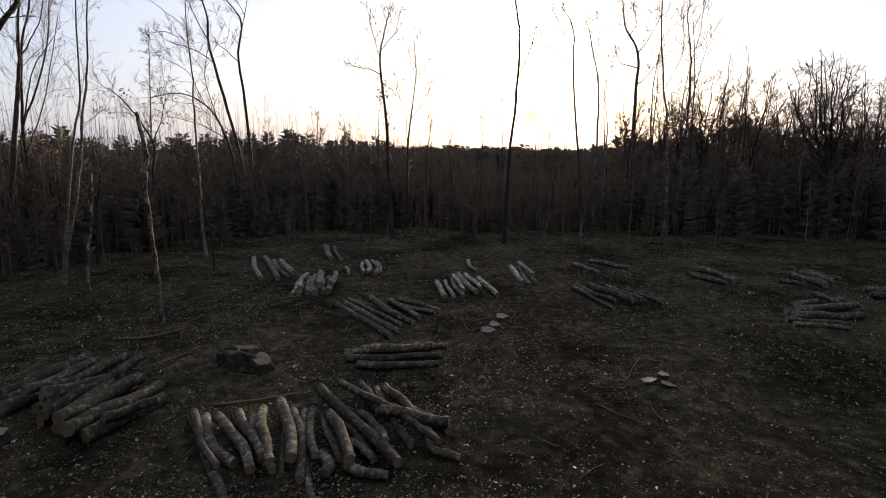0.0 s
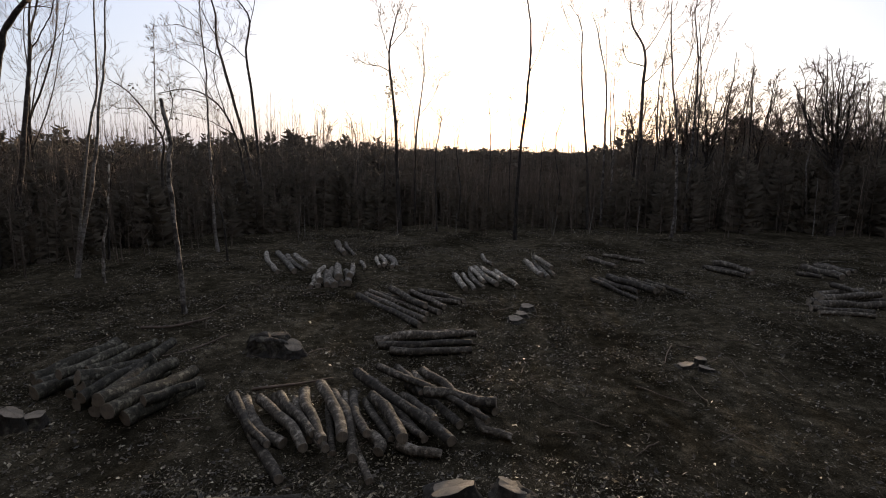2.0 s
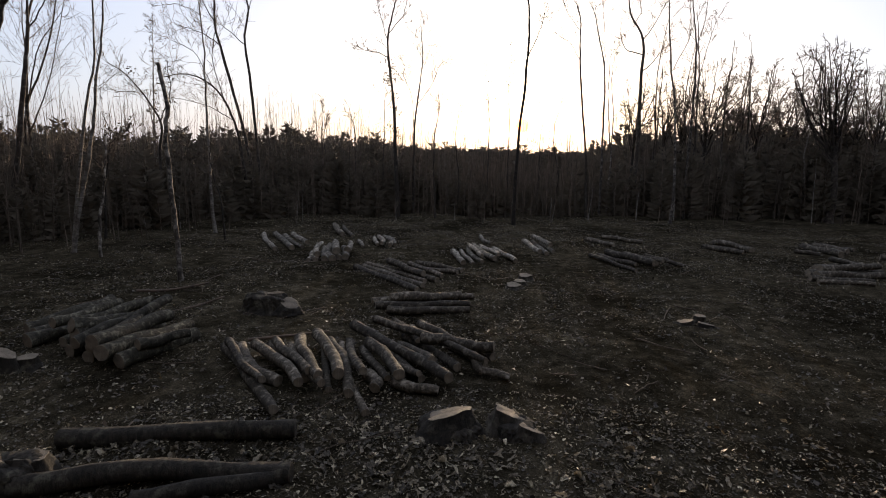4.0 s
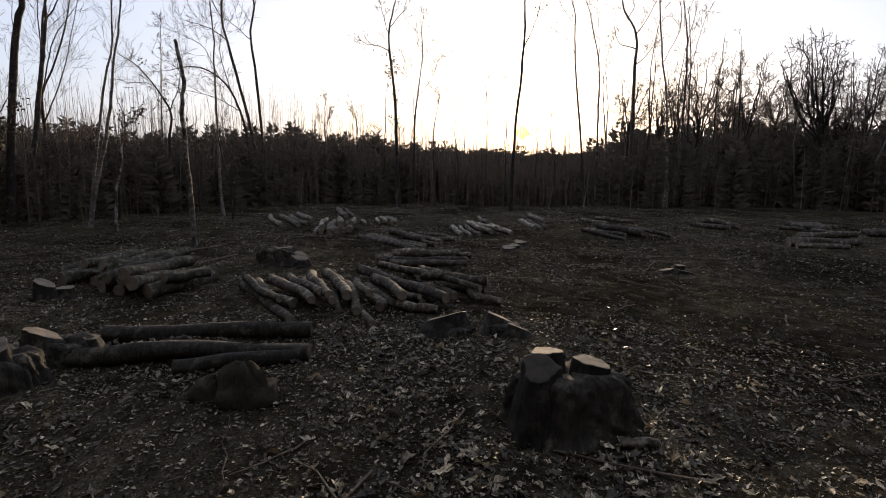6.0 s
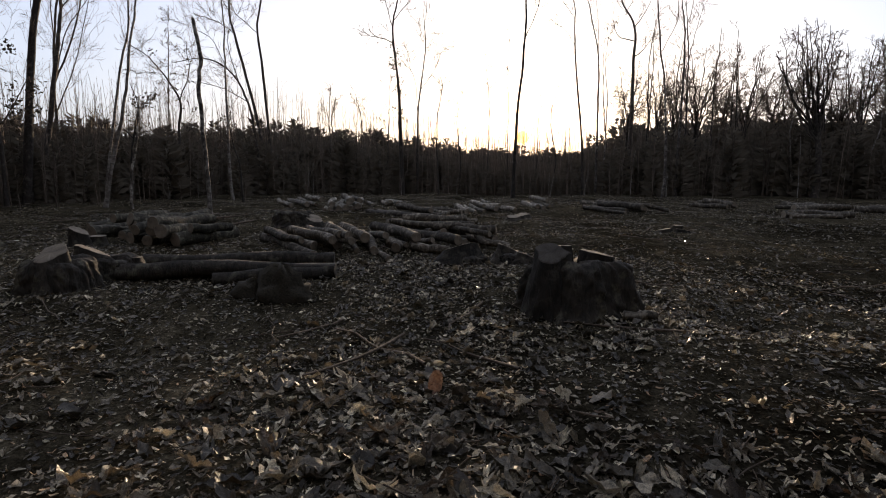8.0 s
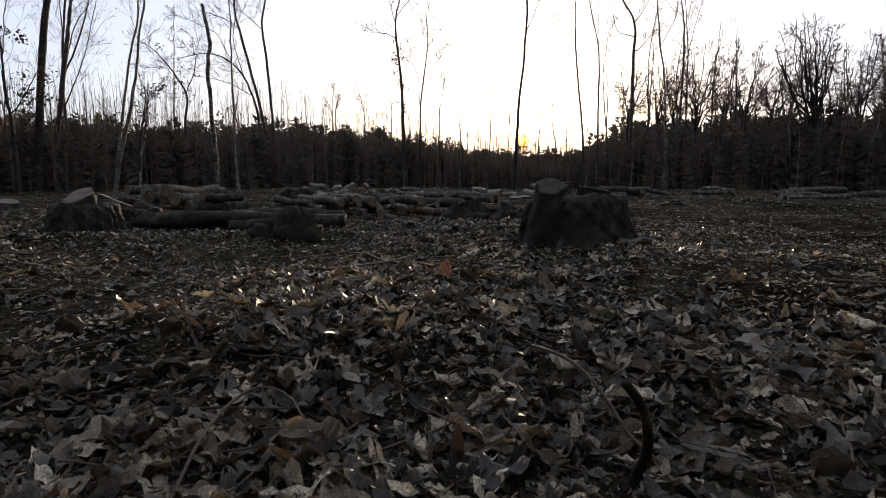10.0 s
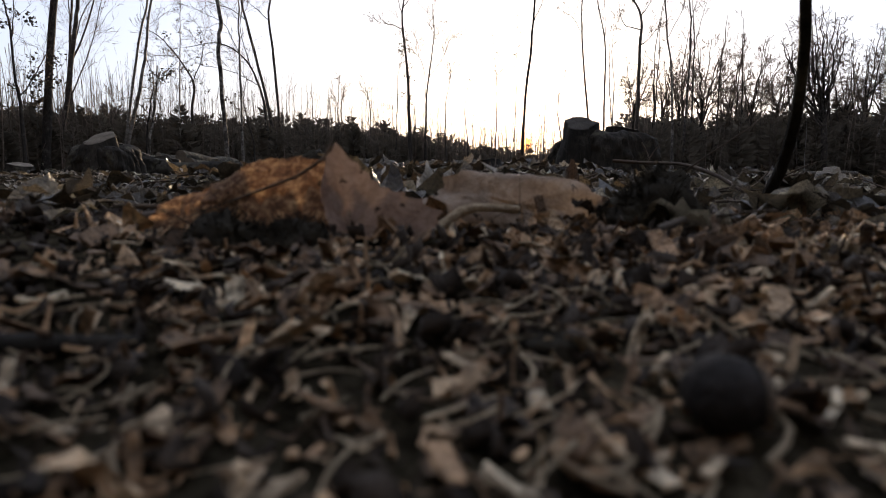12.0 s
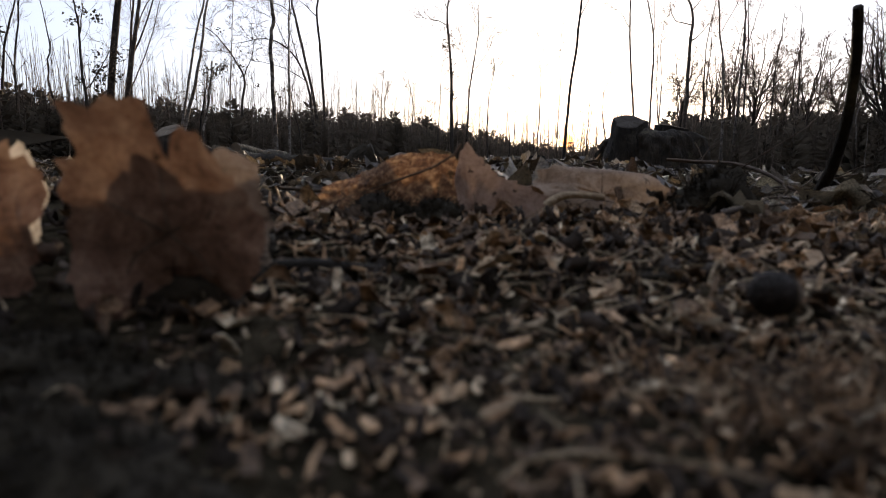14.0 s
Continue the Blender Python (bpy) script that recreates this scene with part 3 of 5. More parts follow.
pile(((-4.92, 16.57, -4.24, 14.86), (-4.72, 16.48, -4.05, 14.79)), 0.08, "far pair of logs", 8)
pile(((-0.95, 12.4, -0.62, 11.31), (-0.8, 12.68, -0.45, 11.43), (-0.65, 12.94, -0.25, 11.44), (-0.5, 13.27, -0.08, 11.66), (-0.35, 13.48, 0.08, 11.8), (-0.62, 12.8, -0.3, 11.5),
      (-0.29, 15.15, 0.02, 13.88), (0.06, 13.03, 0.45, 11.58)), 0.065, "middle log pile", 9, bark=M_SKYLITBARK)
pile(((0.95, 14.49, 1.17, 12.73), (1.1, 14.36, 1.3, 12.62), (1.25, 14.37, 1.43, 12.69), (1.15, 14.23, 1.38, 12.88)), 0.075, "small upright-ended pile", 10, bark=M_SKYLITBARK)
pile(((2.27, 12.29, 2.79, 10.66), (2.45, 12.3, 3.08, 11.16), (2.62, 12.16, 3.26, 10.96), (2.82, 12.18, 3.47, 11.29), (3.08, 12.21, 3.44, 10.98), (3.32, 11.64, 3.92, 11.16)), 0.065, "sunward log pile", 11)
pile(((3.27, 15.55, 4.22, 14.86), (2.78, 15.09, 3.2, 14.02)), 0.07, "two far logs", 12)
pile(((5.59, 14.5, 6.41, 13.6), (6.07, 14.7, 6.62, 13.62), (5.59, 14.02, 6.2, 13.27), (6.02, 14.2, 6.28, 13.16)), 0.075, "edge log pile", 13)
pile(((8.82, 14.86, 9.1, 13.89), (9.11, 15.11, 9.48, 14.05), (8.3, 14.45, 8.56, 13.24), (7.71, 13.74, 8.11, 13.36)), 0.08, "edge log pile by the oaks", 14)
pile(((6.37, 10.87, 8.02, 11.24), (6.2, 10.47, 7.63, 10.73), (6.0, 10.2, 7.11, 10.11), (6.97, 11.56, 8.11, 11.91), (7.5, 12.08, 7.64, 11.0), (6.06, 9.93, 6.84, 9.75),
      (6.4, 10.6, 7.8, 10.9)), 0.07, "dark log pile", 15)
pile(((9.34, 13.04, 9.94, 12.6), (9.03, 12.48, 9.61, 12.0)), 0.08, "outer pair of logs", 16)
pile(((-3.62, 3.49, -1.86, 3.8), (-3.44, 2.85, -1.68, 3.18)), 0.1, "thick felled trunks", 17,
     label="thick dark felled trunk lying flat on the leaves", bark=M_STUMPBARK, jumble=0.0)
log((-2.616, 2.84, gz(-2.616, 2.84) + 0.045), (-1.694, 3.18, gz(-1.694, 3.18) + 0.055), 0.06, 0.01, 901, 1.0, "thick felled trunks", "dark felled trunk lying against a thicker one", M_STUMPBARK)
log((0.48, 1.99, gz(0.5, 2) + 0.03), (0.68, 1.97, gz(0.7, 2) + 0.03), 0.03, 0, 900, 0.9, "", "short cut billet lying on the leaves")


# ---- stumps ----
def stump(at, stems, label, group="coppice stumps", bole=()):
    """A coppice stool: cut stems (dx, dy, radius, height, lean x, lean y, cut tilt x, cut tilt y) round one base."""
    x0, y0 = at
    z0 = gz(x0, y0)
    ob = thing("stump", (x0, y0, z0 - 0.02), label, "stump", group)
    for i, (dx, dy, r, h, lx, ly, tx, ty, *dim_cut) in enumerate(stems):
        r2 = np.random.default_rng(int(abs(x0 * 97 + y0 * 31) * 10) + i)
        h = max(h - z0 + 0.02, 0.07)
        k, sides = 9, 26
        t = np.linspace(0, 1, k)
        flare = 1 + (0.8 * (1 - t) ** 1.15 if bole else 0.5 * (1 - t) ** 2.2)
        ang = np.arange(sides) * 2 * math.pi / sides
        lob = 1 + 0.10 * np.cos(3 * ang + i) + 0.07 * np.cos(5 * ang + 2 * i)
        rough = 1 + (0.055 * r2.standard_normal((1, sides)) + 0.035 * r2.standard_normal((k, sides))) * (1.7 - t)[:, None]
        rad = r * flare[:, None] * lob[None] * rough
        xs = dx + lx * t[:, None] + rad * np.cos(ang)[None]
        ys = dy + ly * t[:, None] + rad * np.sin(ang)[None]
        zs = (h * t)[:, None] + (t ** 3)[:, None] * (tx * r * np.cos(ang) + ty * r * np.sin(ang))[None]
        v = np.stack((xs, ys, zs), -1)
        i2, j = np.meshgrid(np.arange(k - 1), np.arange(sides), indexing="ij")
        j2 = (j + 1) % sides
        q = np.stack((i2 * sides + j, i2 * sides + j2, (i2 + 1) * sides + j2, (i2 + 1) * sides + j), -1).reshape(-1, 4)
        s = Soup()
        s.put(v.reshape(-1, 3), q)
        stem = part("stem", s, M_STUMPBARK, ob)
        top = v[-1]
        mid = top.mean(0)
        e = Soup()
        inner = (top - mid) * 0.94 + (0, 0, 0.004)
        e.put(np.concatenate((((0, 0, 0.005),), inner, top - mid)), [(0, 1 + a, 1 + (a + 1) % sides) for a in range(sides)])
        e.put(np.concatenate((((0, 0, 0.005),), inner, top - mid)),
              [(1 + a, 1 + sides + a, 1 + sides + (a + 1) % sides, 1 + (a + 1) % sides) for a in range(sides)])
        part("cut_face", e, M_DIMCUT if dim_cut else M_CUT, stem, "dull dark cut" if dim_cut else "pale sawn stump face", smooth=False).location = mid
    if bole:
        dx, dy, rx, ry, h = bole
        k, sides = 24, 120
        t = (np.linspace(0, 1, k) ** 0.9)[:, None]
        ang = (np.arange(sides) * 2 * math.pi / sides)[None]
        ph = x0 * 3 + y0
        flute = 1 + 0.05 * np.sin(4 * ang + ph) + 0.03 * np.sin(9 * ang + 2 * ph) + 0.022 * np.sin(19 * ang + 1.2 * np.sin(2 * t + ph)) + 0.016 * np.sin(31 * ang + 2 * t) + 0.05 * (np.abs(np.sin(8 * ang + 1.4 * vn(ang * 2, t * 4 + ph, 15) + ph)) - 0.6) + 0.05 * vn(np.cos(ang) * 9 + ph, np.sin(ang) * 9 + t * 7, 5) + 0.03 * vn(np.cos(ang) * 22, np.sin(ang) * 22 + t * 16 + ph, 6) + 0.13 * vn(np.cos(ang) * 1.7 + ph, np.sin(ang) * 1.7 + t * 1.5, 8)
        # ridged sides that flare to the roots and close in a hollow, broken crown
        wide = np.interp(t, (0, 0.12, 0.5, 0.8, 0.92, 1.0), (1.22, 1.08, 1.0, 0.9, 0.72, 0.06)) * flute
        up = np.interp(t, (0, 0.12, 0.5, 0.8, 0.92, 1.0), (0.0, 0.15, 0.55, 0.88, 1.0, 0.9)) * h * (1 + 0.16 * vn(np.cos(ang) * 2.4 + ph, np.sin(ang) * 2.4, 9) * t)
        v = np.stack((dx + rx * wide * np.cos(ang), dy + ry * wide * np.sin(ang), up), -1)
        i2, j = np.meshgrid(np.arange(k - 1), np.arange(sides), indexing="ij")
        j2 = (j + 1) % sides
        s = Soup()
        s.put(v.reshape(-1, 3), np.stack((i2 * sides + j, i2 * sides + j2, (i2 + 1) * sides + j2, (i2 + 1) * sides + j), -1).reshape(-1, 4))
        part("bole", s, M_STUMPBARK, ob, "dark ridged and mossy root stock")
    return ob


stump((0.3, 2.25), ((-0.27, -0.13, 0.098, 0.455, 0.0, 0.0, 0.05, 0.55, 1), (-0.2, 0.13, 0.098, 0.465, 0.0, 0.0, 0.06, -0.12), (0.07, 0.07, 0.108, 0.43, 0.0, 0.0, -0.2, -0.05)),
      "many-stemmed coppice stump with pale slanting sawn faces", bole=(-0.07, 0.02, 0.35, 0.27, 0.345))
stump((-0.6, 3.95), ((-0.03, 0.0, 0.17, 0.22, 0.0, 0.0, 0.3, -0.25),), "low wide stump with a tilted sawn face", bole=(0.05, -0.05, 0.2, 0.2, 0.12))
stump((-0.08, 3.95), ((-0.04, 0.08, 0.12, 0.21, 0.0, 0.0, -0.45, -0.2), (0.1, -0.1, 0.085, 0.17, 0.02, 0.0, -0.4, -0.2)), "low stump with two slanting sawn faces", bole=(0.0, 0.0, 0.17, 0.17, 0.1))
stump((-3.6, 2.92), ((-0.06, -0.02, 0.11, 0.3, -0.02, 0.0, -0.4, -0.3), (0.12, 0.13, 0.1, 0.225, 0.02, 0.0, -0.05, -0.1)), "dark stump with tilted pale tops", bole=(0.03, 0.03, 0.24, 0.17, 0.2))
stump((-3.6, 2.4), ((0.02, -0.03, 0.105, 0.36, 0.0, -0.02, 0.1, 0.55),), "broad dark stump with one sloping sawn face", bole=(0.0, 0.02, 0.25, 0.22, 0.27))
stump((-3.35, 7.15), ((-0.12, 0.0, 0.13, 0.24, -0.02, 0.0, 0.1, 0.3), (0.24, -0.05, 0.12, 0.22, 0.03, 0.0, -0.3, 0.35)), "dark coppice stump with small sawn faces", bole=(-0.12, 0.05, 0.34, 0.24, 0.24))
stump((0.3, 9.15), ((-0.05, -0.12, 0.12, 0.12, 0.0, 0.0, 0.0, 0.15), (0.08, 0.2, 0.10, 0.13, 0.0, 0.0, 0.0, 0.1)), "low stump with pale flat tops")
stump((0.53, 9.9), ((0.0, 0.0, 0.12, 0.12, 0.0, 0.0, 0.0, 0.1),), "low stump with a pale flat top")
stump((2.63, 7.2), ((-0.12, -0.02, 0.1, 0.11, 0.0, 0.0, 0.2, -0.1), (0.11, -0.12, 0.1, 0.10, 0.0, 0.0, -0.2, -0.1), (0.12, 0.1, 0.08, 0.16, 0.0, 0.0, 0.0, 0.0)), "low stump with three pale tops")
stump((-5.29, 4.8), ((0.0, 0.0, 0.1, 0.24, 0.0, 0.0, -0.5, -0.1), (0.12, 0.12, 0.1, 0.16, 0.02, 0.0, 0.0, 0.0)), "dark stump with a pale slanting top")
stump((-6.2, 4.5), ((0.0, 0.0, 0.12, 0.2, 0.0, 0.0, -0.2, 0.1),), "dark stump with a pale top")


# ---- bare trees ----
def spline(ctrl, n):
    """A smooth line through the control points."""
    c = np.asarray(ctrl, float)
    c = np.concatenate((2 * c[:1] - c[1:2], c, 2 * c[-1:] - c[-2:-1]))
    out = []
    for u in np.linspace(0, len(c) - 3 - 1e-6, n):
        k, f = int(u), u % 1
        a, b, d, e = c[k:k + 4]
        out.append(0.5 * (2 * b + (d - a) * f + (2 * a - 5 * b + 4 * d - e) * f * f + (3 * b - a - 3 * d + e) * f ** 3))
    return np.array(out)


def limb(soup, r2, p0, d, length, r, segs, wob, up, sides, tip=0.35, least=0.0048):
    """A sinuous twig: its bend carries on from piece to piece."""
    pts = [np.array(p0, float)]
    d = np.array(d, float)
    turn = r2.normal(0, wob, 3)
    for _ in range(segs):
        turn = 0.55 * turn + r2.normal(0, wob * 0.75, 3)
        d = d + turn + (0, 0, up)
        d /= np.linalg.norm(d)
        pts.append(pts[-1] + d * length / segs)
    pts = np.array(pts)
    soup.tube(pts, np.linspace(r, max(r * tip, least), segs + 1), sides)
    return pts


def branch(soup, r2, p0, d, length, r, level, spread, wob, up, kids, least=0.0048):
    segs = (3, 4, 6, 8)[level]
    pts = limb(soup, r2, p0, d, length, r, segs, wob, up, (3, 3, 4, 5)[level], 0.35, least)
    if level == 0:
        return
    for _ in range(kids[level]):
        q = r2.uniform(0.2, 1.0)
        k = min(int(q * segs), segs - 1)
        o = pts[k] + (pts[k + 1] - pts[k]) * (q * segs - k)
        main = pts[k + 1] - pts[k]
        main /= np.linalg.norm(main)
        side = np.cross(main, r2.normal(0, 1, 3))
        side /= np.linalg.norm(side) + 1e-9
        a = spread * r2.uniform(0.55, 1.25)
        branch(soup, r2, o, main * math.cos(a) + side * math.sin(a), length * r2.uniform(0.35, 0.75) * (1.15 - 0.5 * q), max(r * 0.5, least * 1.2),
               level - 1, spread, wob, up, kids, least)


def tree(y, trunk, r0, label, seed, limbs=(), twigs=(0.5, 12, 1.2), droop=0.10, leaves=0, material=None, category="birch", top_r=0.2, wob=0.19, spread=0.66, ivy=False):
    """trunk and limbs: (x, z) along their lines, in the plane of depth y; twigs: where they start up the trunk, how many, how long."""
    r2 = np.random.default_rng(seed)
    x0 = trunk[0][0]
    base = np.array((x0, y, gz(x0, y) - 0.05))
    lean = r2.normal(0, 0.03)
    ctrl = [(x - x0, lean * z, z - base[2]) for x, z in trunk]
    if trunk[0][1] > 0.4:
        ctrl = [(ctrl[0][0] - (ctrl[1][0] - ctrl[0][0]) * 0.35, 0, 0)] + ctrl
    else:
        ctrl[0] = (0, 0, 0)
    n = 26
    pts = spline(ctrl, n)
    drift = np.cumsum(r2.normal(0, 0.016, (n, 2)), 0)
    pts[:, :2] += (drift - np.linspace(0, 1, n)[:, None] * drift[-1]) * np.minimum(np.linspace(0, 4, n), 1)[:, None]
    t = np.linspace(0, 1, n)
    rad = r0 * (1 - (1 - top_r) * t ** 0.9) * (1 + 0.05 * r2.standard_normal(n))
    rad[0] *= 1.3
    ob = thing("tree", base, label, category, "trees round the clearing")
    s = Soup()
    s.tube(pts, rad, 8)
    part("trunk", s, material or M_BIRCH, ob)
    least = min(max(0.0002 * y, 0.0022), 0.0043)
    c = Soup()
    hosts = [(pts, rad, twigs[0], twigs[1])]
    for line in limbs:
        ls = Soup()
        off = r2.uniform(-0.5, 0.5)
        lc = [(x - x0, lean * z + off * k / max(len(line) - 1, 1), z - base[2]) for k, (x, z) in enumerate(line)]
        near = np.argmin(np.linalg.norm(pts[:, ::2] - np.array(lc[0])[::2], axis=1))
        if np.linalg.norm(pts[near][::2] - np.array(lc[0])[::2]) < 0.35:
            lc[0] = tuple(pts[near])
            lr = rad[near] * 0.5
        else:
            lr = r0 * 0.5
            lc[0] = (lc[0][0], lc[0][1], min(lc[0][2], 0.0) if line[0][1] < 0.4 else lc[0][2])
        lp = spline(lc, 14)
        lp[1:] += np.cumsum(r2.normal(0, 0.013, (13, 3)), 0)
        lrad = np.linspace(lr, max(lr * 0.3, 0.009), 14)
        ls.tube(lp, lrad, 6)
        part("limb", ls, material or M_BIRCH, ob)
        hosts.append((lp, lrad, 0.25, max(4, int(twigs[1] * 0.7))))
    for p, ra, start, count in hosts:
        m = len(p) - 1
        for _ in range(count):
            q = start + (1 - start) * r2.random() ** 0.85
            k = min(int(q * m), m - 1)
            o = p[k] + (p[k + 1] - p[k]) * (q * m - k)
            main = (p[k + 1] - p[k]) / np.linalg.norm(p[k + 1] - p[k])
            side = np.cross(main, r2.normal(0, 1, 3))
            side /= np.linalg.norm(side) + 1e-9
            a = spread * r2.uniform(0.5, 1.3)
            branch(c, r2, o, main * math.cos(a) + side * math.sin(a), twigs[2] * (1.2 - 0.6 * q) * r2.uniform(0.45, 1.3), max(ra[k] * 0.22, least * 1.6), 2, 0.62, wob, droop, (0, 3, 4), least)
    part("crown", c, M_TWIG, ob, "fine leafless twigs")
    if leaves:
        iv = Soup()
        v, tr = small_leaf_template(77)
        spots = pts[int(n * 0.3):int(n * 0.58)] if ivy else np.concatenate([p[int(len(p) * 0.25):int(len(p) * 0.8)] for p, _, _, _ in hosts])
        knots = spots[r2.integers(0, len(spots), 14)] + r2.normal(0, 0.13 if ivy else 0.22, (14, 3))
        p = knots[r2.integers(0, 14, leaves)] + r2.normal(0, 0.09, (leaves, 3))
        scatter(iv, v, (tr,), p[:, 0], p[:, 1], p[:, 2], r2.uniform(0.05, 0.11, leaves), r2.uniform(0, 6.28, leaves), r2.uniform(-1.5, 1.5, leaves), r2.uniform(0, 6.28, leaves))
        part("clinging_leaves", iv, M_CONIFER, ob, "dark withered leaves clinging to the twigs")
    return ob


def oak(x, y, fork, r0, mid, rx, rz, label, seed, main=12, wob=0.2):
    """A spreading oak: crooked limbs fan out from the fork and their twigs end at the shell of a rounded crown."""
    r2 = np.random.default_rng(seed)
    base = np.array((x, y, gz(x, y) - 0.05))
    pts = spline([(0, 0, 0), (0.25 * (fork[0] - x) + r2.normal(0, 0.08), r2.normal(0, 0.08), fork[1] * 0.4), (fork[0] - x, 0, fork[1])], 12)
    ob = thing("tree", base, label, "oak", "trees round the clearing")
    s = Soup()
    rad = np.linspace(r0, r0 * 0.62, 12)
    rad[0] *= 1.4
    s.tube(pts, rad, 8)
    part("trunk", s, M_DARKBARK, ob)
    c = Soup()
    centre = np.array((mid[0] - x, 0, mid[1] - base[2]))
    size = np.array((rx, rx, rz))

    def reach(p, d):
        """How far it is from p along d to the crown's shell."""
        o, w = (p - centre) / size, d / size
        qa, qb, qc = w @ w, 2 * o @ w, o @ o - 1
        disc = qb * qb - 4 * qa * qc
        return (-qb + math.sqrt(disc)) / (2 * qa) if disc > 0 else 0.0

    for k in range(main):
        a = 2 * math.pi * (k * 0.618 + 0.1 * r2.random())
        e = math.asin(-0.08 + 1.06 * (k + 0.5) / main)
        goal = centre + np.array((math.cos(a) * math.cos(e), math.sin(a) * math.cos(e), math.sin(e))) * size * r2.uniform(0.84, 1.0)
        start = pts[r2.integers(8, 12)]
        gap = goal - start
        bow = start + gap * 0.45 + np.array((gap[0] * 0.2, gap[1] * 0.2, -0.12 * np.linalg.norm(gap))) * r2.uniform(-0.4, 1.0)
        lp = spline([tuple(start), tuple(bow), tuple(goal)], 13)
        lp[1:-1] += r2.normal(0, wob * 0.34, (11, 3)) * rx * 0.28
        lr = r0 * r2.uniform(0.30, 0.48)
        lrad = np.linspace(lr, 0.009, 13)
        ls = Soup()
        ls.tube(lp, lrad, 5)
        part("limb", ls, M_DARKBARK, ob)
        for _ in range(12):
            w = r2.integers(3, 13)
            out = lp[w] - centre
            out /= np.linalg.norm(out) + 1e-9
            along = lp[w] - lp[w - 1]
            d = out * 0.7 + along / (np.linalg.norm(along) + 1e-9) * 0.5 + r2.normal(0, 0.55, 3) + (0, 0, 0.25)
            d /= np.linalg.norm(d)
            far = reach(lp[w], d)
            if far > 0.12:
                branch(c, r2, lp[w], d, min(far * 0.86, 1.1) * r2.uniform(0.7, 1.05), max(lrad[w] * 0.5, 0.008), 2, 0.6, wob, 0.03, (0, 4, 5), 0.0047)
    part("crown", c, M_TWIG, ob, "dense fine leafless twigs")
    return ob


# the broken snag and the trees on the near side
tree(8.95, ((-5.776, 0), (-5.81, 0.7), (-5.875, 1.62), (-5.888, 2.51), (-5.853, 3.09), (-5.876, 3.56), (-5.942, 3.86)), 0.046, "dead birch snag with a broken dark top", 1, twigs=(0.9, 0, 0.1), material=M_SNAG, top_r=0.7)
tree(12.0, ((-12.35, 0), (-12.1, 2.2), (-11.75, 4.4), (-11.45, 5.46), (-11.1, 6.0), (-10.5, 6.7), (-10.0, 8.5)), 0.11, "straight dark bare tree trunk rising past the clearing", 2,
     limbs=(((-11.5, 5.3), (-11.6, 6.8), (-11.9, 8.8)),), twigs=(0.6, 8, 1.4), material=M_DARKBARK, top_r=0.35)
tree(14.0, ((-13.7, 0), (-13.25, 2.44), (-12.95, 4.2), (-12.85, 5.2), (-12.78, 5.8), (-12.72, 6.5), (-12.5, 8.7)), 0.09, "slender dark bare tree forking high up", 3,
     limbs=(((-12.8, 5.7), (-12.4, 6.2), (-12.05, 6.8), (-11.8, 8.3)),), twigs=(0.5, 9, 1.5), material=M_DARKBARK)
tree(11.4, ((-9.772, 0), (-9.485, 1.13), (-9.162, 2.28), (-8.902, 3.27), (-8.625, 4.47), (-8.457, 5.4), (-8.2, 7.5)), 0.054, "pale-footed birch with two dark upper stems", 4,
     limbs=(((-9.75, 0.1), (-9.4, 1.9), (-9.0, 3.5), (-8.75, 4.2), (-8.7, 5.0), (-8.6, 6.2), (-8.4, 7.5)),), twigs=(0.5, 8, 1.5))
tree(10.95, ((-8.76, 0), (-8.756, 0.7), (-8.589, 1.45), (-8.439, 2.07), (-8.352, 2.69)), 0.036, "short pale dead birch with a broken top", 5,
     limbs=(((-8.52, 1.75), (-8.283, 1.97), (-8.125, 2.17)),), twigs=(0.5, 3, 0.4), material=M_SNAG, top_r=0.5)
tree(13.5, ((-10.5, 0), (-10.35, 1.5), (-10.1, 2.2), (-10.05, 2.7), (-10.2, 3.4)), 0.034, "small crooked oak sapling with clinging dead leaves", 35,
     limbs=(((-10.2, 1.9), (-10.8, 2.35), (-11.3, 2.3)), ((-10.05, 2.5), (-9.6, 2.9), (-9.3, 2.8))), twigs=(0.35, 9, 0.8), leaves=240, material=M_DARKBARK, category="oak")
tree(17.0, ((-11.1, 0), (-11.0, 2.3), (-10.95, 3.4), (-11.3, 4.1), (-11.9, 4.85), (-12.6, 5.3)), 0.055, "arching bare tree with twigs hanging from its bent top", 6,
     limbs=(((-10.95, 3.3), (-10.6, 4.4), (-10.7, 5.4)), ((-11.4, 4.2), (-11.9, 4.4), (-12.6, 4.3))), twigs=(0.4, 13, 1.2), leaves=130, material=M_DARKBARK, category="tree")
tree(24.0, ((-15.6, 0), (-15.4, 3.4), (-15.2, 6.0), (-15.1, 8.4)), 0.055, "slender birch with a fine drooping crown", 7, twigs=(0.4, 42, 0.6), droop=-0.1)
tree(14.85, ((-8.086, 0), (-8.12, 1.37), (-8.109, 3.14), (-8.053, 4.54), (-8.02, 6.04), (-7.95, 8.4)), 0.048, "thin straight birch with a few side branches", 8,
     limbs=(((-8.15, 5.9), (-8.7, 6.4), (-9.3, 6.5)), ((-8.12, 6.5), (-8.7, 7.0), (-9.5, 7.6))), twigs=(0.55, 8, 0.9))
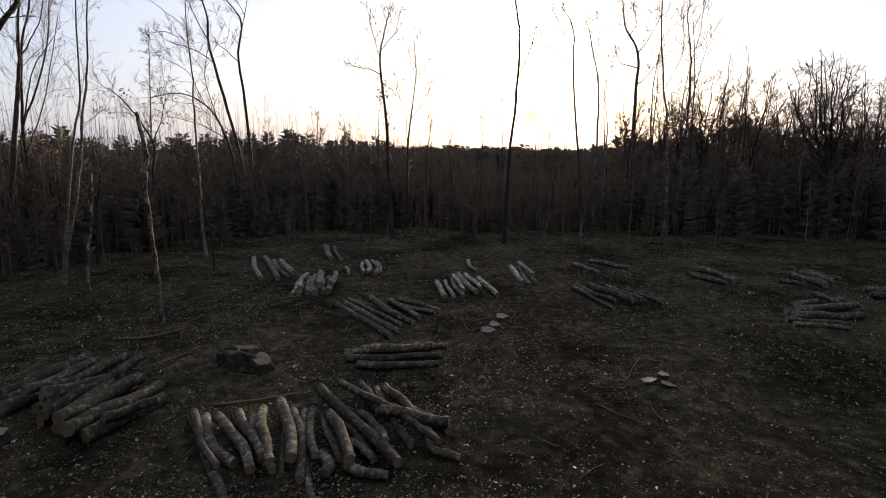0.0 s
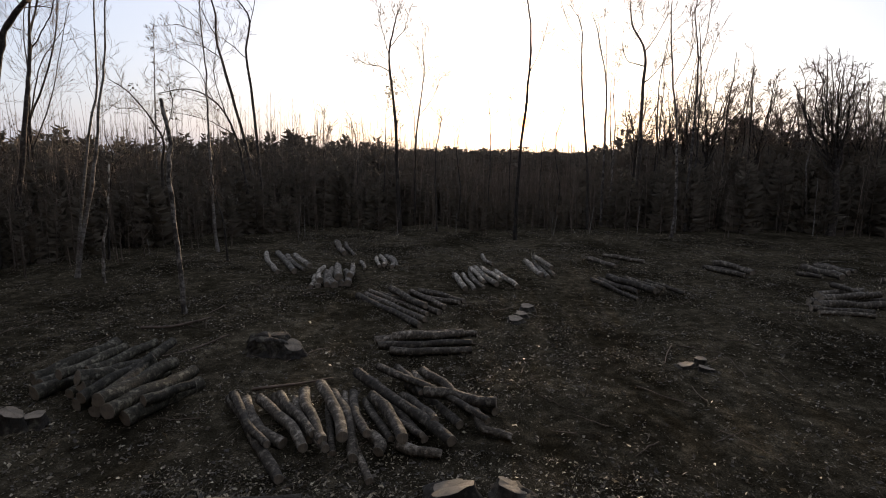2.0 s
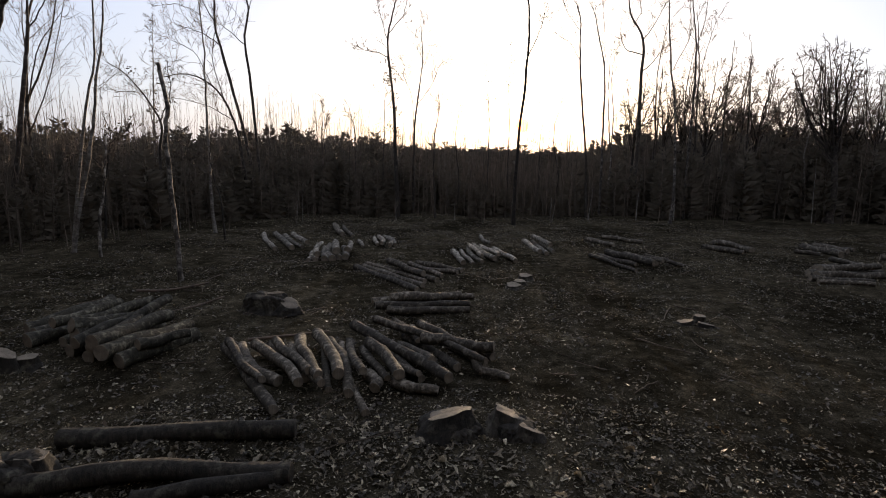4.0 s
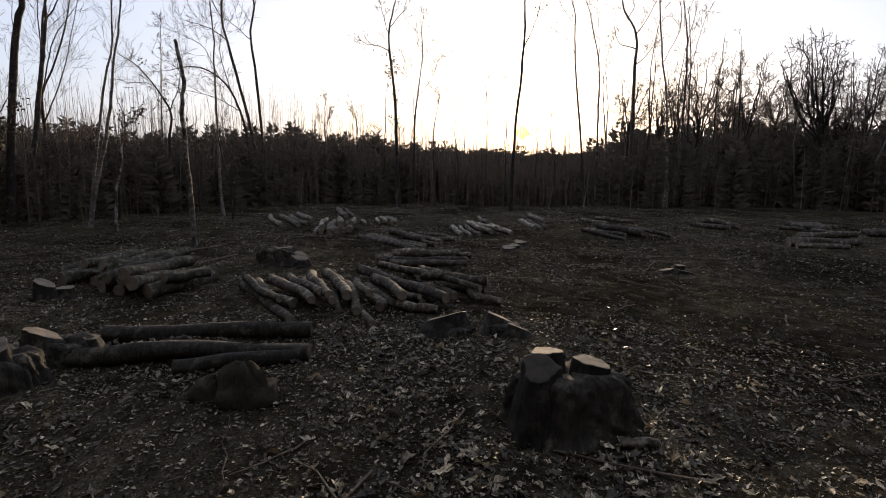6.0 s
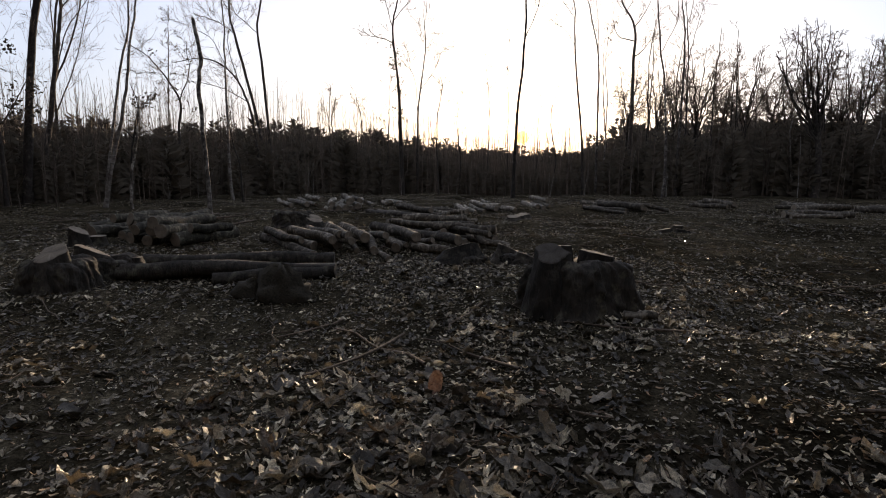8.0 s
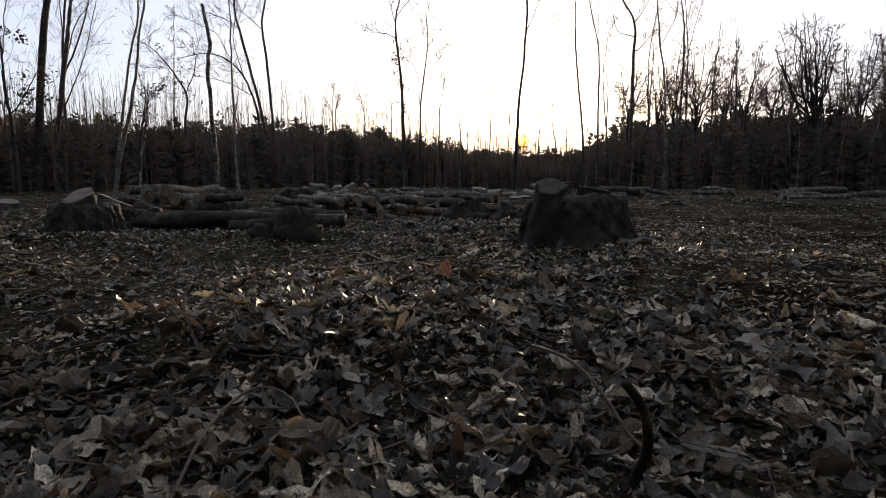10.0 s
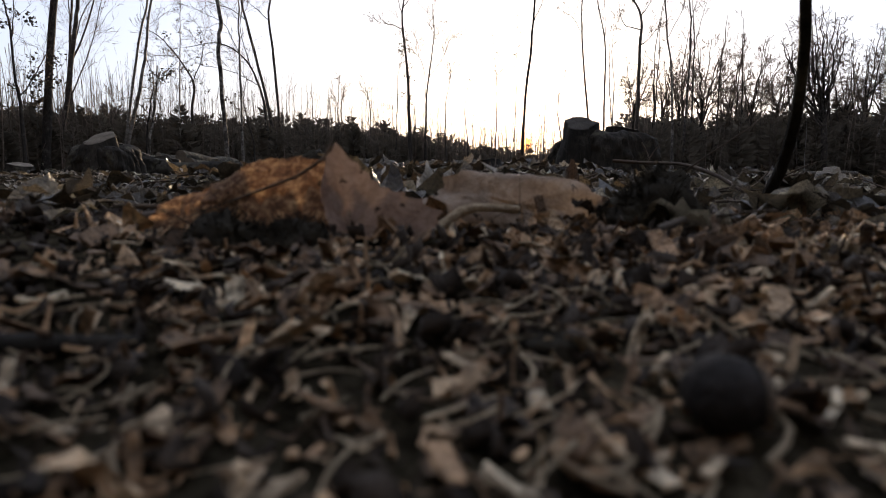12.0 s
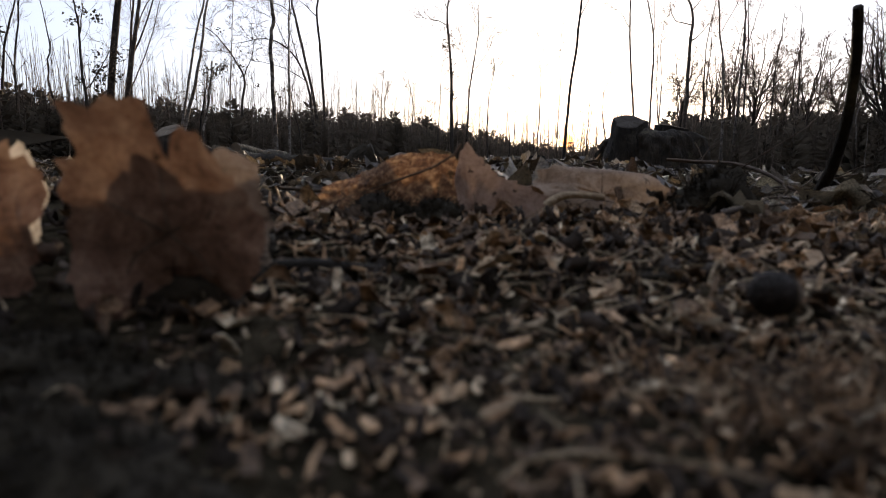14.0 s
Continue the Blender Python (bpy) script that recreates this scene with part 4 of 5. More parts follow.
tree(19.0, ((-8.85, 0), (-9.05, 2.6), (-9.4, 3.8), (-10.0, 4.8), (-10.9, 5.2), (-12.0, 5.05)), 0.06, "bent tree with long branches sweeping sideways", 9,
     limbs=(((-9.3, 3.5), (-10.2, 4.0), (-11.6, 4.3)), ((-10.0, 4.7), (-10.6, 5.9), (-11.6, 6.4)), ((-9.6, 4.2), (-9.9, 5.6), (-9.7, 6.8))), twigs=(0.35, 13, 1.4), material=M_DARKBARK, category="tree")
tree(20.8, ((-9.31, 0), (-9.55, 2.5), (-10.0, 4.9), (-10.5, 7.2), (-10.48, 8.0), (-10.75, 9.2), (-10.7, 10.2)), 0.08, "bare leaning tree with a curving dark trunk", 10,
     limbs=(((-10.5, 7.25), (-10.9, 8.0), (-11.4, 9.2)), ((-10.35, 6.4), (-11.0, 7.0), (-11.9, 7.3))), twigs=(0.5, 12, 1.5), material=M_DARKBARK, category="tree")
tree(21.0, ((-9.2, 0), (-9.3, 2.6), (-9.5, 5.2), (-9.6, 6.8), (-9.4, 8.0), (-9.8, 8.7), (-10.3, 9.2)), 0.072, "bare tree with a slender dark trunk and crooked top", 11,
     limbs=(((-9.6, 6.75), (-10.1, 7.1), (-10.5, 7.4)), ((-9.4, 7.9), (-9.1, 8.7), (-9.2, 9.6))), twigs=(0.5, 11, 1.2), material=M_DARKBARK, category="tree")
tree(20.7, ((-3.55, 0), (-3.65, 2.5), (-3.8, 4.6), (-3.94, 6.4), (-3.77, 7.6), (-3.56, 8.3)), 0.085, "bare tree with dark ivy on its trunk", 12,
     limbs=(((-3.93, 6.05), (-4.3, 6.3), (-4.9, 6.4)), ((-3.9, 6.6), (-4.2, 7.6), (-4.3, 8.3)), ((-3.8, 7.0), (-3.3, 7.6), (-3.0, 8.3))), twigs=(0.6, 14, 0.7), leaves=330, material=M_DARKBARK, category="tree", ivy=True)
tree(22.0, ((-3.1, 0), (-3.05, 2.6), (-2.9, 5.0), (-2.75, 6.4), (-2.85, 7.6)), 0.06, "bare twisting tree with upswept twigs", 13,
     limbs=(((-3.05, 2.8), (-3.2, 4.7), (-3.6, 5.8)), ((-2.95, 4.3), (-2.4, 5.2), (-2.1, 6.0))), twigs=(0.5, 15, 1.2), material=M_DARKBARK, category="tree")
tree(20.0, ((-2.0, 0), (-2.05, 3.0), (-1.85, 4.0), (-1.95, 5.0)), 0.035, "small bare tree with a bent top", 14, twigs=(0.5, 8, 0.7), material=M_DARKBARK, category="tree")
tree(18.6, ((0.88, 0), (0.92, 3.0), (1.05, 5.3), (1.14, 7.0), (0.97, 8.2), (0.95, 9.2)), 0.062, "tall thin bare tree before the setting sun", 15,
     limbs=(((1.08, 5.7), (1.5, 6.4), (1.74, 7.5)), ((1.0, 7.9), (1.3, 8.4), (1.35, 9.2))), twigs=(0.6, 8, 0.9), material=M_DARKBARK, category="tree")
tree(21.5, ((0.8, 0), (0.79, 3.5), (0.74, 5.0), (0.78, 6.6)), 0.026, "very thin bare sapling near the sun", 16, twigs=(0.6, 6, 0.5), material=M_DARKBARK, category="tree")
tree(21.5, ((0.0, 0), (-0.02, 3.1), (-0.09, 4.4), (-0.2, 5.7)), 0.035, "thin bare sapling with few twigs", 17, twigs=(0.5, 9, 0.7), material=M_DARKBARK, category="tree")
tree(22.0, ((4.1, 0), (3.95, 2.3), (3.6, 5.2), (3.45, 6.8), (3.36, 8.0), (2.95, 8.7)), 0.06, "tall thin bare tree with a slight lean", 18,
     limbs=(((3.4, 7.4), (2.9, 7.9), (2.5, 8.7)), ((3.5, 6.3), (3.2, 6.8), (2.9, 7.1))), twigs=(0.6, 8, 0.8), material=M_DARKBARK, category="tree")
tree(22.5, ((4.75, 0), (4.7, 3.4), (4.6, 5.9), (4.25, 7.6), (3.9, 8.4)), 0.055, "thin bare birch dividing near its top", 19, limbs=(((4.55, 6.2), (4.55, 7.4), (4.35, 8.6)),), twigs=(0.6, 8, 0.9), material=M_BACKLITBIRCH)
tree(22.6, ((5.05, 0), (5.05, 3.6), (4.92, 5.76), (5.13, 7.1)), 0.036, "thin bare birch beside a taller one", 20, twigs=(0.6, 8, 0.7), material=M_BACKLITBIRCH)
tree(23.3, ((6.3, 0), (6.35, 3.8), (6.3, 5.7), (6.26, 7.3), (5.7, 8.4), (5.6, 9.2)), 0.10, "dark bare tree with spreading branches", 21,
     limbs=(((6.26, 7.25), (6.6, 7.8), (7.0, 8.7)), ((6.28, 6.1), (6.7, 6.4), (7.1, 6.95)), ((6.0, 7.9), (6.2, 8.5), (6.1, 9.3)), ((6.3, 6.6), (5.7, 7.0), (5.4, 7.7))), twigs=(0.55, 12, 1.1), material=M_DARKBARK, category="tree")
tree(20.05, ((6.8, 0), (6.87, 0.95), (6.78, 2.8), (6.65, 4.5), (6.34, 6.1), (6.1, 7.8), (6.0, 8.8)), 0.062, "pale birch with a gently curving trunk", 22, limbs=(((6.5, 5.4), (6.9, 6.6), (6.85, 8.0)),), twigs=(0.5, 12, 1.0), material=M_BACKLITBIRCH)
tree(22.0, ((8.0, 0), (8.05, 3.1), (8.02, 6.2), (7.75, 8.2), (7.8, 9.3)), 0.06, "tall bare birch with upswept branches", 23,
     limbs=(((8.05, 5.2), (8.4, 6.4), (8.75, 7.8)), ((7.95, 6.8), (8.15, 8.0), (8.0, 9.2))), twigs=(0.5, 13, 1.1), material=M_BACKLITBIRCH)
tree(22.2, ((13.2, 0), (12.97, 0.6), (12.66, 2.4), (12.78, 3.5), (12.69, 4.2)), 0.055, "pale thin birch stem before the dark wood", 24, twigs=(0.6, 6, 0.8))
tree(23.1, ((16.3, 0), (16.5, 1.6), (16.85, 3.0), (16.9, 5.0)), 0.055, "pale leaning birch stem before the dark wood", 25, twigs=(0.6, 6, 0.9))
# further left, deeper in the wood
tree(17.5, ((-16.1, 0), (-15.8, 2.2), (-15.55, 4.2), (-15.2, 6.2), (-14.6, 8.0), (-14.2, 9.0)), 0.075, "bare many-branched tree with arching side limbs", 26,
     limbs=(((-16.3, 0.2), (-15.9, 3.4), (-15.2, 5.0), (-14.6, 6.6), (-14.3, 8.2)), ((-15.6, 4.0), (-14.9, 5.6), (-13.9, 6.8)), ((-15.3, 5.6), (-15.4, 7.2), (-15.0, 8.8)), ((-15.7, 3.0), (-15.0, 3.9), (-14.3, 5.2), (-13.4, 7.4))),
     twigs=(0.45, 15, 1.7), material=M_DARKBARK, category="tree")
tree(12.0, ((-15.8, 0), (-15.65, 1.7), (-15.43, 3.2), (-14.95, 4.9), (-14.6, 7.0)), 0.055, "slender bare tree deep in the wood", 27, twigs=(0.45, 10, 1.3), material=M_DARKBARK, category="tree")
tree(13.0, ((-16.2, 0), (-16.1, 1.9), (-16.1, 2.9), (-15.78, 4.5), (-15.65, 5.3), (-15.4, 7.0)), 0.045, "wavering bare tree with short twigs", 28, limbs=(((-16.1, 2.9), (-16.6, 3.8), (-16.7, 5.2)), ((-15.9, 4.1), (-15.4, 4.9), (-15.2, 6.0))), twigs=(0.4, 11, 1.0), material=M_DARKBARK, category="tree")
tree(14.0, ((-15.5, 0), (-15.7, 1.9), (-15.9, 3.0), (-15.8, 4.0), (-16.0, 5.2), (-15.9, 6.8)), 0.04, "wavering thin bare tree", 29, twigs=(0.45, 11, 1.0), material=M_DARKBARK, category="tree")
tree(11.0, ((-12.0, 0), (-12.1, 1.8), (-12.3, 2.55), (-12.26, 3.5), (-12.3, 4.1), (-12.6, 4.8), (-12.7, 6.2)), 0.045, "bare tree with dark leaves clinging low down", 30,
     limbs=(((-12.26, 3.45), (-12.05, 4.1), (-11.8, 5.2)), ((-12.15, 2.0), (-11.8, 2.7), (-11.65, 3.3))), twigs=(0.4, 10, 0.9), leaves=300, material=M_DARKBARK, category="tree")
tree(12.0, ((-12.3, 0), (-12.15, 1.9), (-11.95, 3.4), (-11.75, 4.5), (-11.6, 5.6)), 0.028, "thin bare sapling beside taller trees", 31, twigs=(0.45, 8, 0.7), material=M_DARKBARK, category="tree")
tree(13.6, ((-7.2, 0), (-7.25, 1.2), (-7.5, 2.2), (-7.4, 3.0)), 0.03, "small bare sapling with a few withered leaves", 32, twigs=(0.3, 9, 0.8), leaves=90, material=M_DARKBARK, category="oak")
for k, (x, y, h) in enumerate(((5.6, 25.0, 6.8), (7.2, 24.0, 7.2), (7.5, 25.2, 8.4), (8.7, 23.5, 8.6), (9.2, 25.6, 7.6), (10.0, 23.8, 7.4), (11.2, 24.4, 7.4), (11.8, 26.0, 7.3), (13.4, 27.0, 6.8), (14.6, 24.8, 6.6),
                              (3.0, 24.0, 4.9), (2.3, 24.5, 4.6), (15.8, 25.4, 7.0), (-4.6, 23.0, 5.4), (-1.3, 23.0, 4.6), (-6.0, 23.5, 4.6), (-6.8, 22.0, 4.3), (-7.6, 24.0, 5.0))):
    tree(y, ((x, 0), (x + 0.1, h * 0.35), (x - 0.1 + 0.2 * (k % 2), h * 0.7), (x + 0.15 - 0.3 * (k % 3 == 0), h)), 0.022 + 0.004 * h, "slim bare tree standing in the wood's edge", 90 + k, twigs=(0.4, 11, 0.9), material=M_DARKBARK, category="tree")
# the oaks behind the sunward edge
for k, (x, y, mid, rx, rz) in enumerate(((6.70, 25.0, 4.78, 0.98, 1.51), (8.47, 26.5, 4.83, 0.82, 1.43), (9.11, 26.0, 5.18, 0.95, 1.82), (9.67, 24.6, 5.11, 1.54, 1.95),
                                       (11.95, 27.0, 5.16, 1.09, 1.72), (12.38, 25.5, 5.16, 1.17, 1.92), (14.57, 27.5, 4.95, 0.99, 1.46), (14.62, 26.0, 4.88, 0.88, 1.51),
                                       (16.46, 24.0, 5.21, 1.17, 2.01), (18.76, 25.5, 5.43, 1.38, 2.09), (17.32, 26.5, 4.88, 0.89, 1.47), (19.20, 24.5, 5.38, 1.41, 2.13))):
    oak(x + 0.2 * math.sin(k), y, (x, mid - rz * 0.72), 0.10, (x, mid), rx, rz, "bare oak with a rounded twiggy crown", 60 + k, main=9 if rx < 1.2 else 14)
oak(13.42, 21.5, (13.17, 3.44), 0.15, (12.54, 5.51), 1.23, 1.63, "gnarled bare oak with crooked limbs and a wide crown", 80, main=20, wob=0.36)


# ---- thicket behind the clearing ----
AZ = np.array((-180, -120, -75, -45, -35, -22, 0, 25, 40, 60, 120, 180.0))
EDGE = np.array((12, 13, 14.5, 15.5, 17.5, 19.5, 19.8, 22.6, 26, 24, 15, 12.0))


def edge_r(az):
    return np.interp(az, AZ, EDGE)


def cover(az):
    """Top of the thicket as a slope seen from the clearing's middle."""
    return np.interp(az, (-180, -60, -12, -5.5, 0, 8, 12, 16, 60, 180), (0.16, 0.10, 0.098, 0.078, 0.056, 0.050, 0.078, 0.112, 0.112, 0.16))


def conifer(seed):
    """A young pine: whorls of drooping needle-covered twigs as thin wedges, unit height."""
    r2 = np.random.default_rng(seed)
    v, f = [], []
    for lev in np.linspace(0.04, 0.98, 21):
        reach = 0.25 * (1 - lev) ** 0.5 + 0.05
        for _ in range(13 if lev < 0.8 else 7):
            a = r2.uniform(0, 6.28)
            L = reach * r2.uniform(0.6, 1.25)
            w = 0.005 + 0.04 * L
            c, sn = math.cos(a), math.sin(a)
            z = lev + r2.normal(0, 0.015)
            n = len(v)
            dip = r2.normal(0, 0.02)
            g = r2.normal(0, 0.35) * w
            v += [(0, 0, z), (c * L * 0.6 - sn * g, sn * L * 0.6 + c * g, z + w * 1.5), (c * L, sn * L, z + 0.07 * r2.uniform(0, 1)), (c * L * 0.6 + sn * g, sn * L * 0.6 - c * g, z - w * 1.5 + dip)]
            f += [(n, n + 1, n + 2), (n, n + 2, n + 3)]
    return np.array(v), np.array(f)


def build_thicket():
    temps = [conifer(300 + k) for k in range(5)]
    near = [Soup() for _ in range(3)]
    for k, (v, f) in enumerate(temps):
        n = 330
        az = rng.uniform(-62, 58, n)
        e = edge_r(az)
        r = e + 1.0 + np.where(np.arange(n) % 4 == 0, 60 * rng.random(n), 22 * rng.random(n) ** 0.9)
        x, y = r * np.sin(np.radians(az)), r * np.cos(np.radians(az))
        h = cover(az) * np.minimum(r, 43) * (rng.uniform(0.68, 0.97, n) + 0.09 * vn(az / 2.2, r / 9, 71) + np.where(rng.random(n) < 0.14, rng.uniform(0.05, 0.24, n), 0) * (np.abs(az - 4.6) > 5)) + 0.55 * rng.random(n) ** 2.5 * (np.abs(az - 4.6) > 4)
        for j in range(3):
            m = np.arange(n) % 3 == j
            scatter(near[j], v, (f,), x[m], y[m], np.zeros(m.sum()), h[m], rng.uniform(0, 6.28, m.sum()), rng.normal(0, 0.03, m.sum()), np.zeros(m.sum()))
    for s in near:
        tagged(part("pine_thicket", s, M_CONIFER, smooth=False), "dense dark thicket of young pines behind the clearing", "thicket", kind="stuff")
    distant = Soup()
    for k, (v, f) in enumerate(temps):
        n = 90
        az, r = rng.uniform(-14, 16, n), rng.uniform(58, 110, n)
        x, y = r * np.sin(np.radians(az)), r * np.cos(np.radians(az))
        h = 3.25 + 0.0045 * (r - 70) + rng.normal(0, 0.28, n) + 0.5 * rng.random(n) ** 3
        scatter(distant, v * (2.2, 2.2, 1), (f,), x, y, np.zeros(n), h, rng.uniform(0, 6.28, n), rng.normal(0, 0.03, n), np.zeros(n))
    tagged(part("distant_wood", distant, M_CONIFER, smooth=False), "low distant wood under the setting sun", "wood", kind="stuff")
    # tall trees added out of view, to block skylight from behind the camera
    back = Soup()
    v, f = temps[0]
    n = 300
    az = np.where(rng.random(n) < 0.5, rng.uniform(60, 180, n), rng.uniform(-180, -64, n))
    r = edge_r(az) + 1.5 + 7 * rng.random(n)
    scatter(back, v, (f,), r * np.sin(np.radians(az)), r * np.cos(np.radians(az)), np.zeros(n), rng.uniform(9, 16, n), rng.uniform(0, 6.28, n), np.zeros(n), np.zeros(n))
    tagged(part("pine_wood", back, M_CONIFER, smooth=False), "unseen dark pine wood added behind to block skylight", "wood", kind="stuff")

    poles = Soup()
    pale = Soup()
    for k in range(2300):
        az = rng.uniform(-60, 56)
        e = float(edge_r(az))
        front = k < 60
        r = e + (rng.uniform(-0.9, 0.8) if front else 1.0 + 16 * rng.random() ** 1.2)
        x, y = r * math.sin(radians(az)), r * math.cos(radians(az))
        top = float(cover(az)) * r
        h = top * rng.uniform(0.4, 1.1) if front else min(r, 32) * float(np.interp(az, (-60, -24, -14, -4, 8, 14, 56), (0.19, 0.2, 0.19, 0.15, 0.155, 0.17, 0.16))) * (0.5 + 0.55 * rng.random() ** 1.2)
        lean = rng.normal(0, 0.045, 2)
        t = np.linspace(0, 1, 5)[:, None]
        pts = np.array((x, y, -0.05)) + t * (lean[0] * h, lean[1] * h, h) + np.concatenate((rng.normal(0, 0.03, (5, 2)) * h * 0.4, np.zeros((5, 1))), 1) * t
        r0 = rng.uniform(0.010, 0.024)
        (pale if front and k % 4 == 0 else poles).tube(pts, np.linspace(r0, 0.005, 5), 4)
        for b in range(rng.integers(2, 6)):
            q = rng.uniform(0.35, 0.95)
            o = pts[int(q * 4)] + (pts[int(q * 4) + 1] - pts[int(q * 4)]) * (q * 4 % 1)
            d = np.array((rng.normal(0, 0.4), rng.normal(0, 0.4), 0.8))
            L = rng.uniform(0.2, 0.75)
            poles.tube(np.array((o, o + d * L * 0.5, o + d * L + (0, 0, 0.05))), (0.006, 0.005, 0.0035), 3)
    tagged(part("bare_scrub", poles, M_POLE), "thin bare birch poles and twiggy scrub along the clearing's edge", "scrub", kind="stuff")
    tagged(part("pale_scrub", pale, M_BIRCH), "thin pale birch stems standing before the dark thicket", "scrub", kind="stuff")


build_thicket()


# ---- the low sun itself, far behind the wood ----
def build_sun():
    n = Nodes("sun_surface")
    e = n.add("ShaderNodeEmission")
    e.inputs["Color"].default_value, e.inputs["Strength"].default_value = (1.0, 0.34, 0.10, 1), 3.2
    n.link(e.outputs["Emission"], n.out.inputs["Surface"])
    # wider than the true sun: its glare is put into the size
    s = lumpy((0, 0, 0), 18.0, 1, 1.0, 0.0, 40)
    ob = part("sun_disc", s, n.mat)
    ob.location = (1495 * math.sin(radians(SUN_AZ)), 1495 * math.cos(radians(SUN_AZ)), 99)      # at its seen height, below the lamp's direction so it doesn't block the lamp
    tagged(ob, "bright setting sun low over the trees", "sun", kind="structure")


build_sun()


# ---- the ground close to where the camera lands ----
def chip_template(seed, curl):
    r = np.random.default_rng(seed)
    k = 3
    v = []
    for i in range(k):
        t = i / (k - 1) - 0.5
        z = curl * (t * t * 1.6 - 0.2)
        w = (0.07 + 0.13 * (seed % 2)) * (1 - 0.6 * abs(t)) * r.uniform(0.5, 1.5)
        for dy, dz in ((-w, -0.03), (w, -0.03), (w * 0.9, 0.035), (-w * 0.9, 0.035)):
            v.append((t, dy + r.normal(0, 0.03), z + dz + r.normal(0, 0.02)))
    f = [(0, 1, 2, 3), (4 * k - 1, 4 * k - 2, 4 * k - 3, 4 * k - 4)]
    for i in range(k - 1):
        for j in range(4):
            a, b = 4 * i + j, 4 * i + (j + 1) % 4
            f.append((b, a, a + 4, b + 4))
    return np.array(v), np.array(f)


def strew(soup, template, x, y, lo, hi, tilt_sd, lift=0.25, grow=0.0):
    """grow: how far the pieces get larger away from the trodden, finely broken landing spot."""
    v, *faces = template
    n = len(x)
    size = (lo + (hi - lo) * rng.random(n) ** 1.8) * (1 - grow + grow * np.clip(np.hypot(x - LAND[0], y - LAND[1]) / 0.3, 0.3, 1.6))
    tilt = np.clip(rng.normal(0, tilt_sd, n), -1.4, 1.4)
    scatter(soup, v, faces, x, y, ground_z(x, y) + size * (0.08 + lift * np.abs(np.sin(tilt))) + 0.004 * rng.random(n), size, rng.uniform(0, 6.28, n), tilt, rng.uniform(0, 6.28, n))


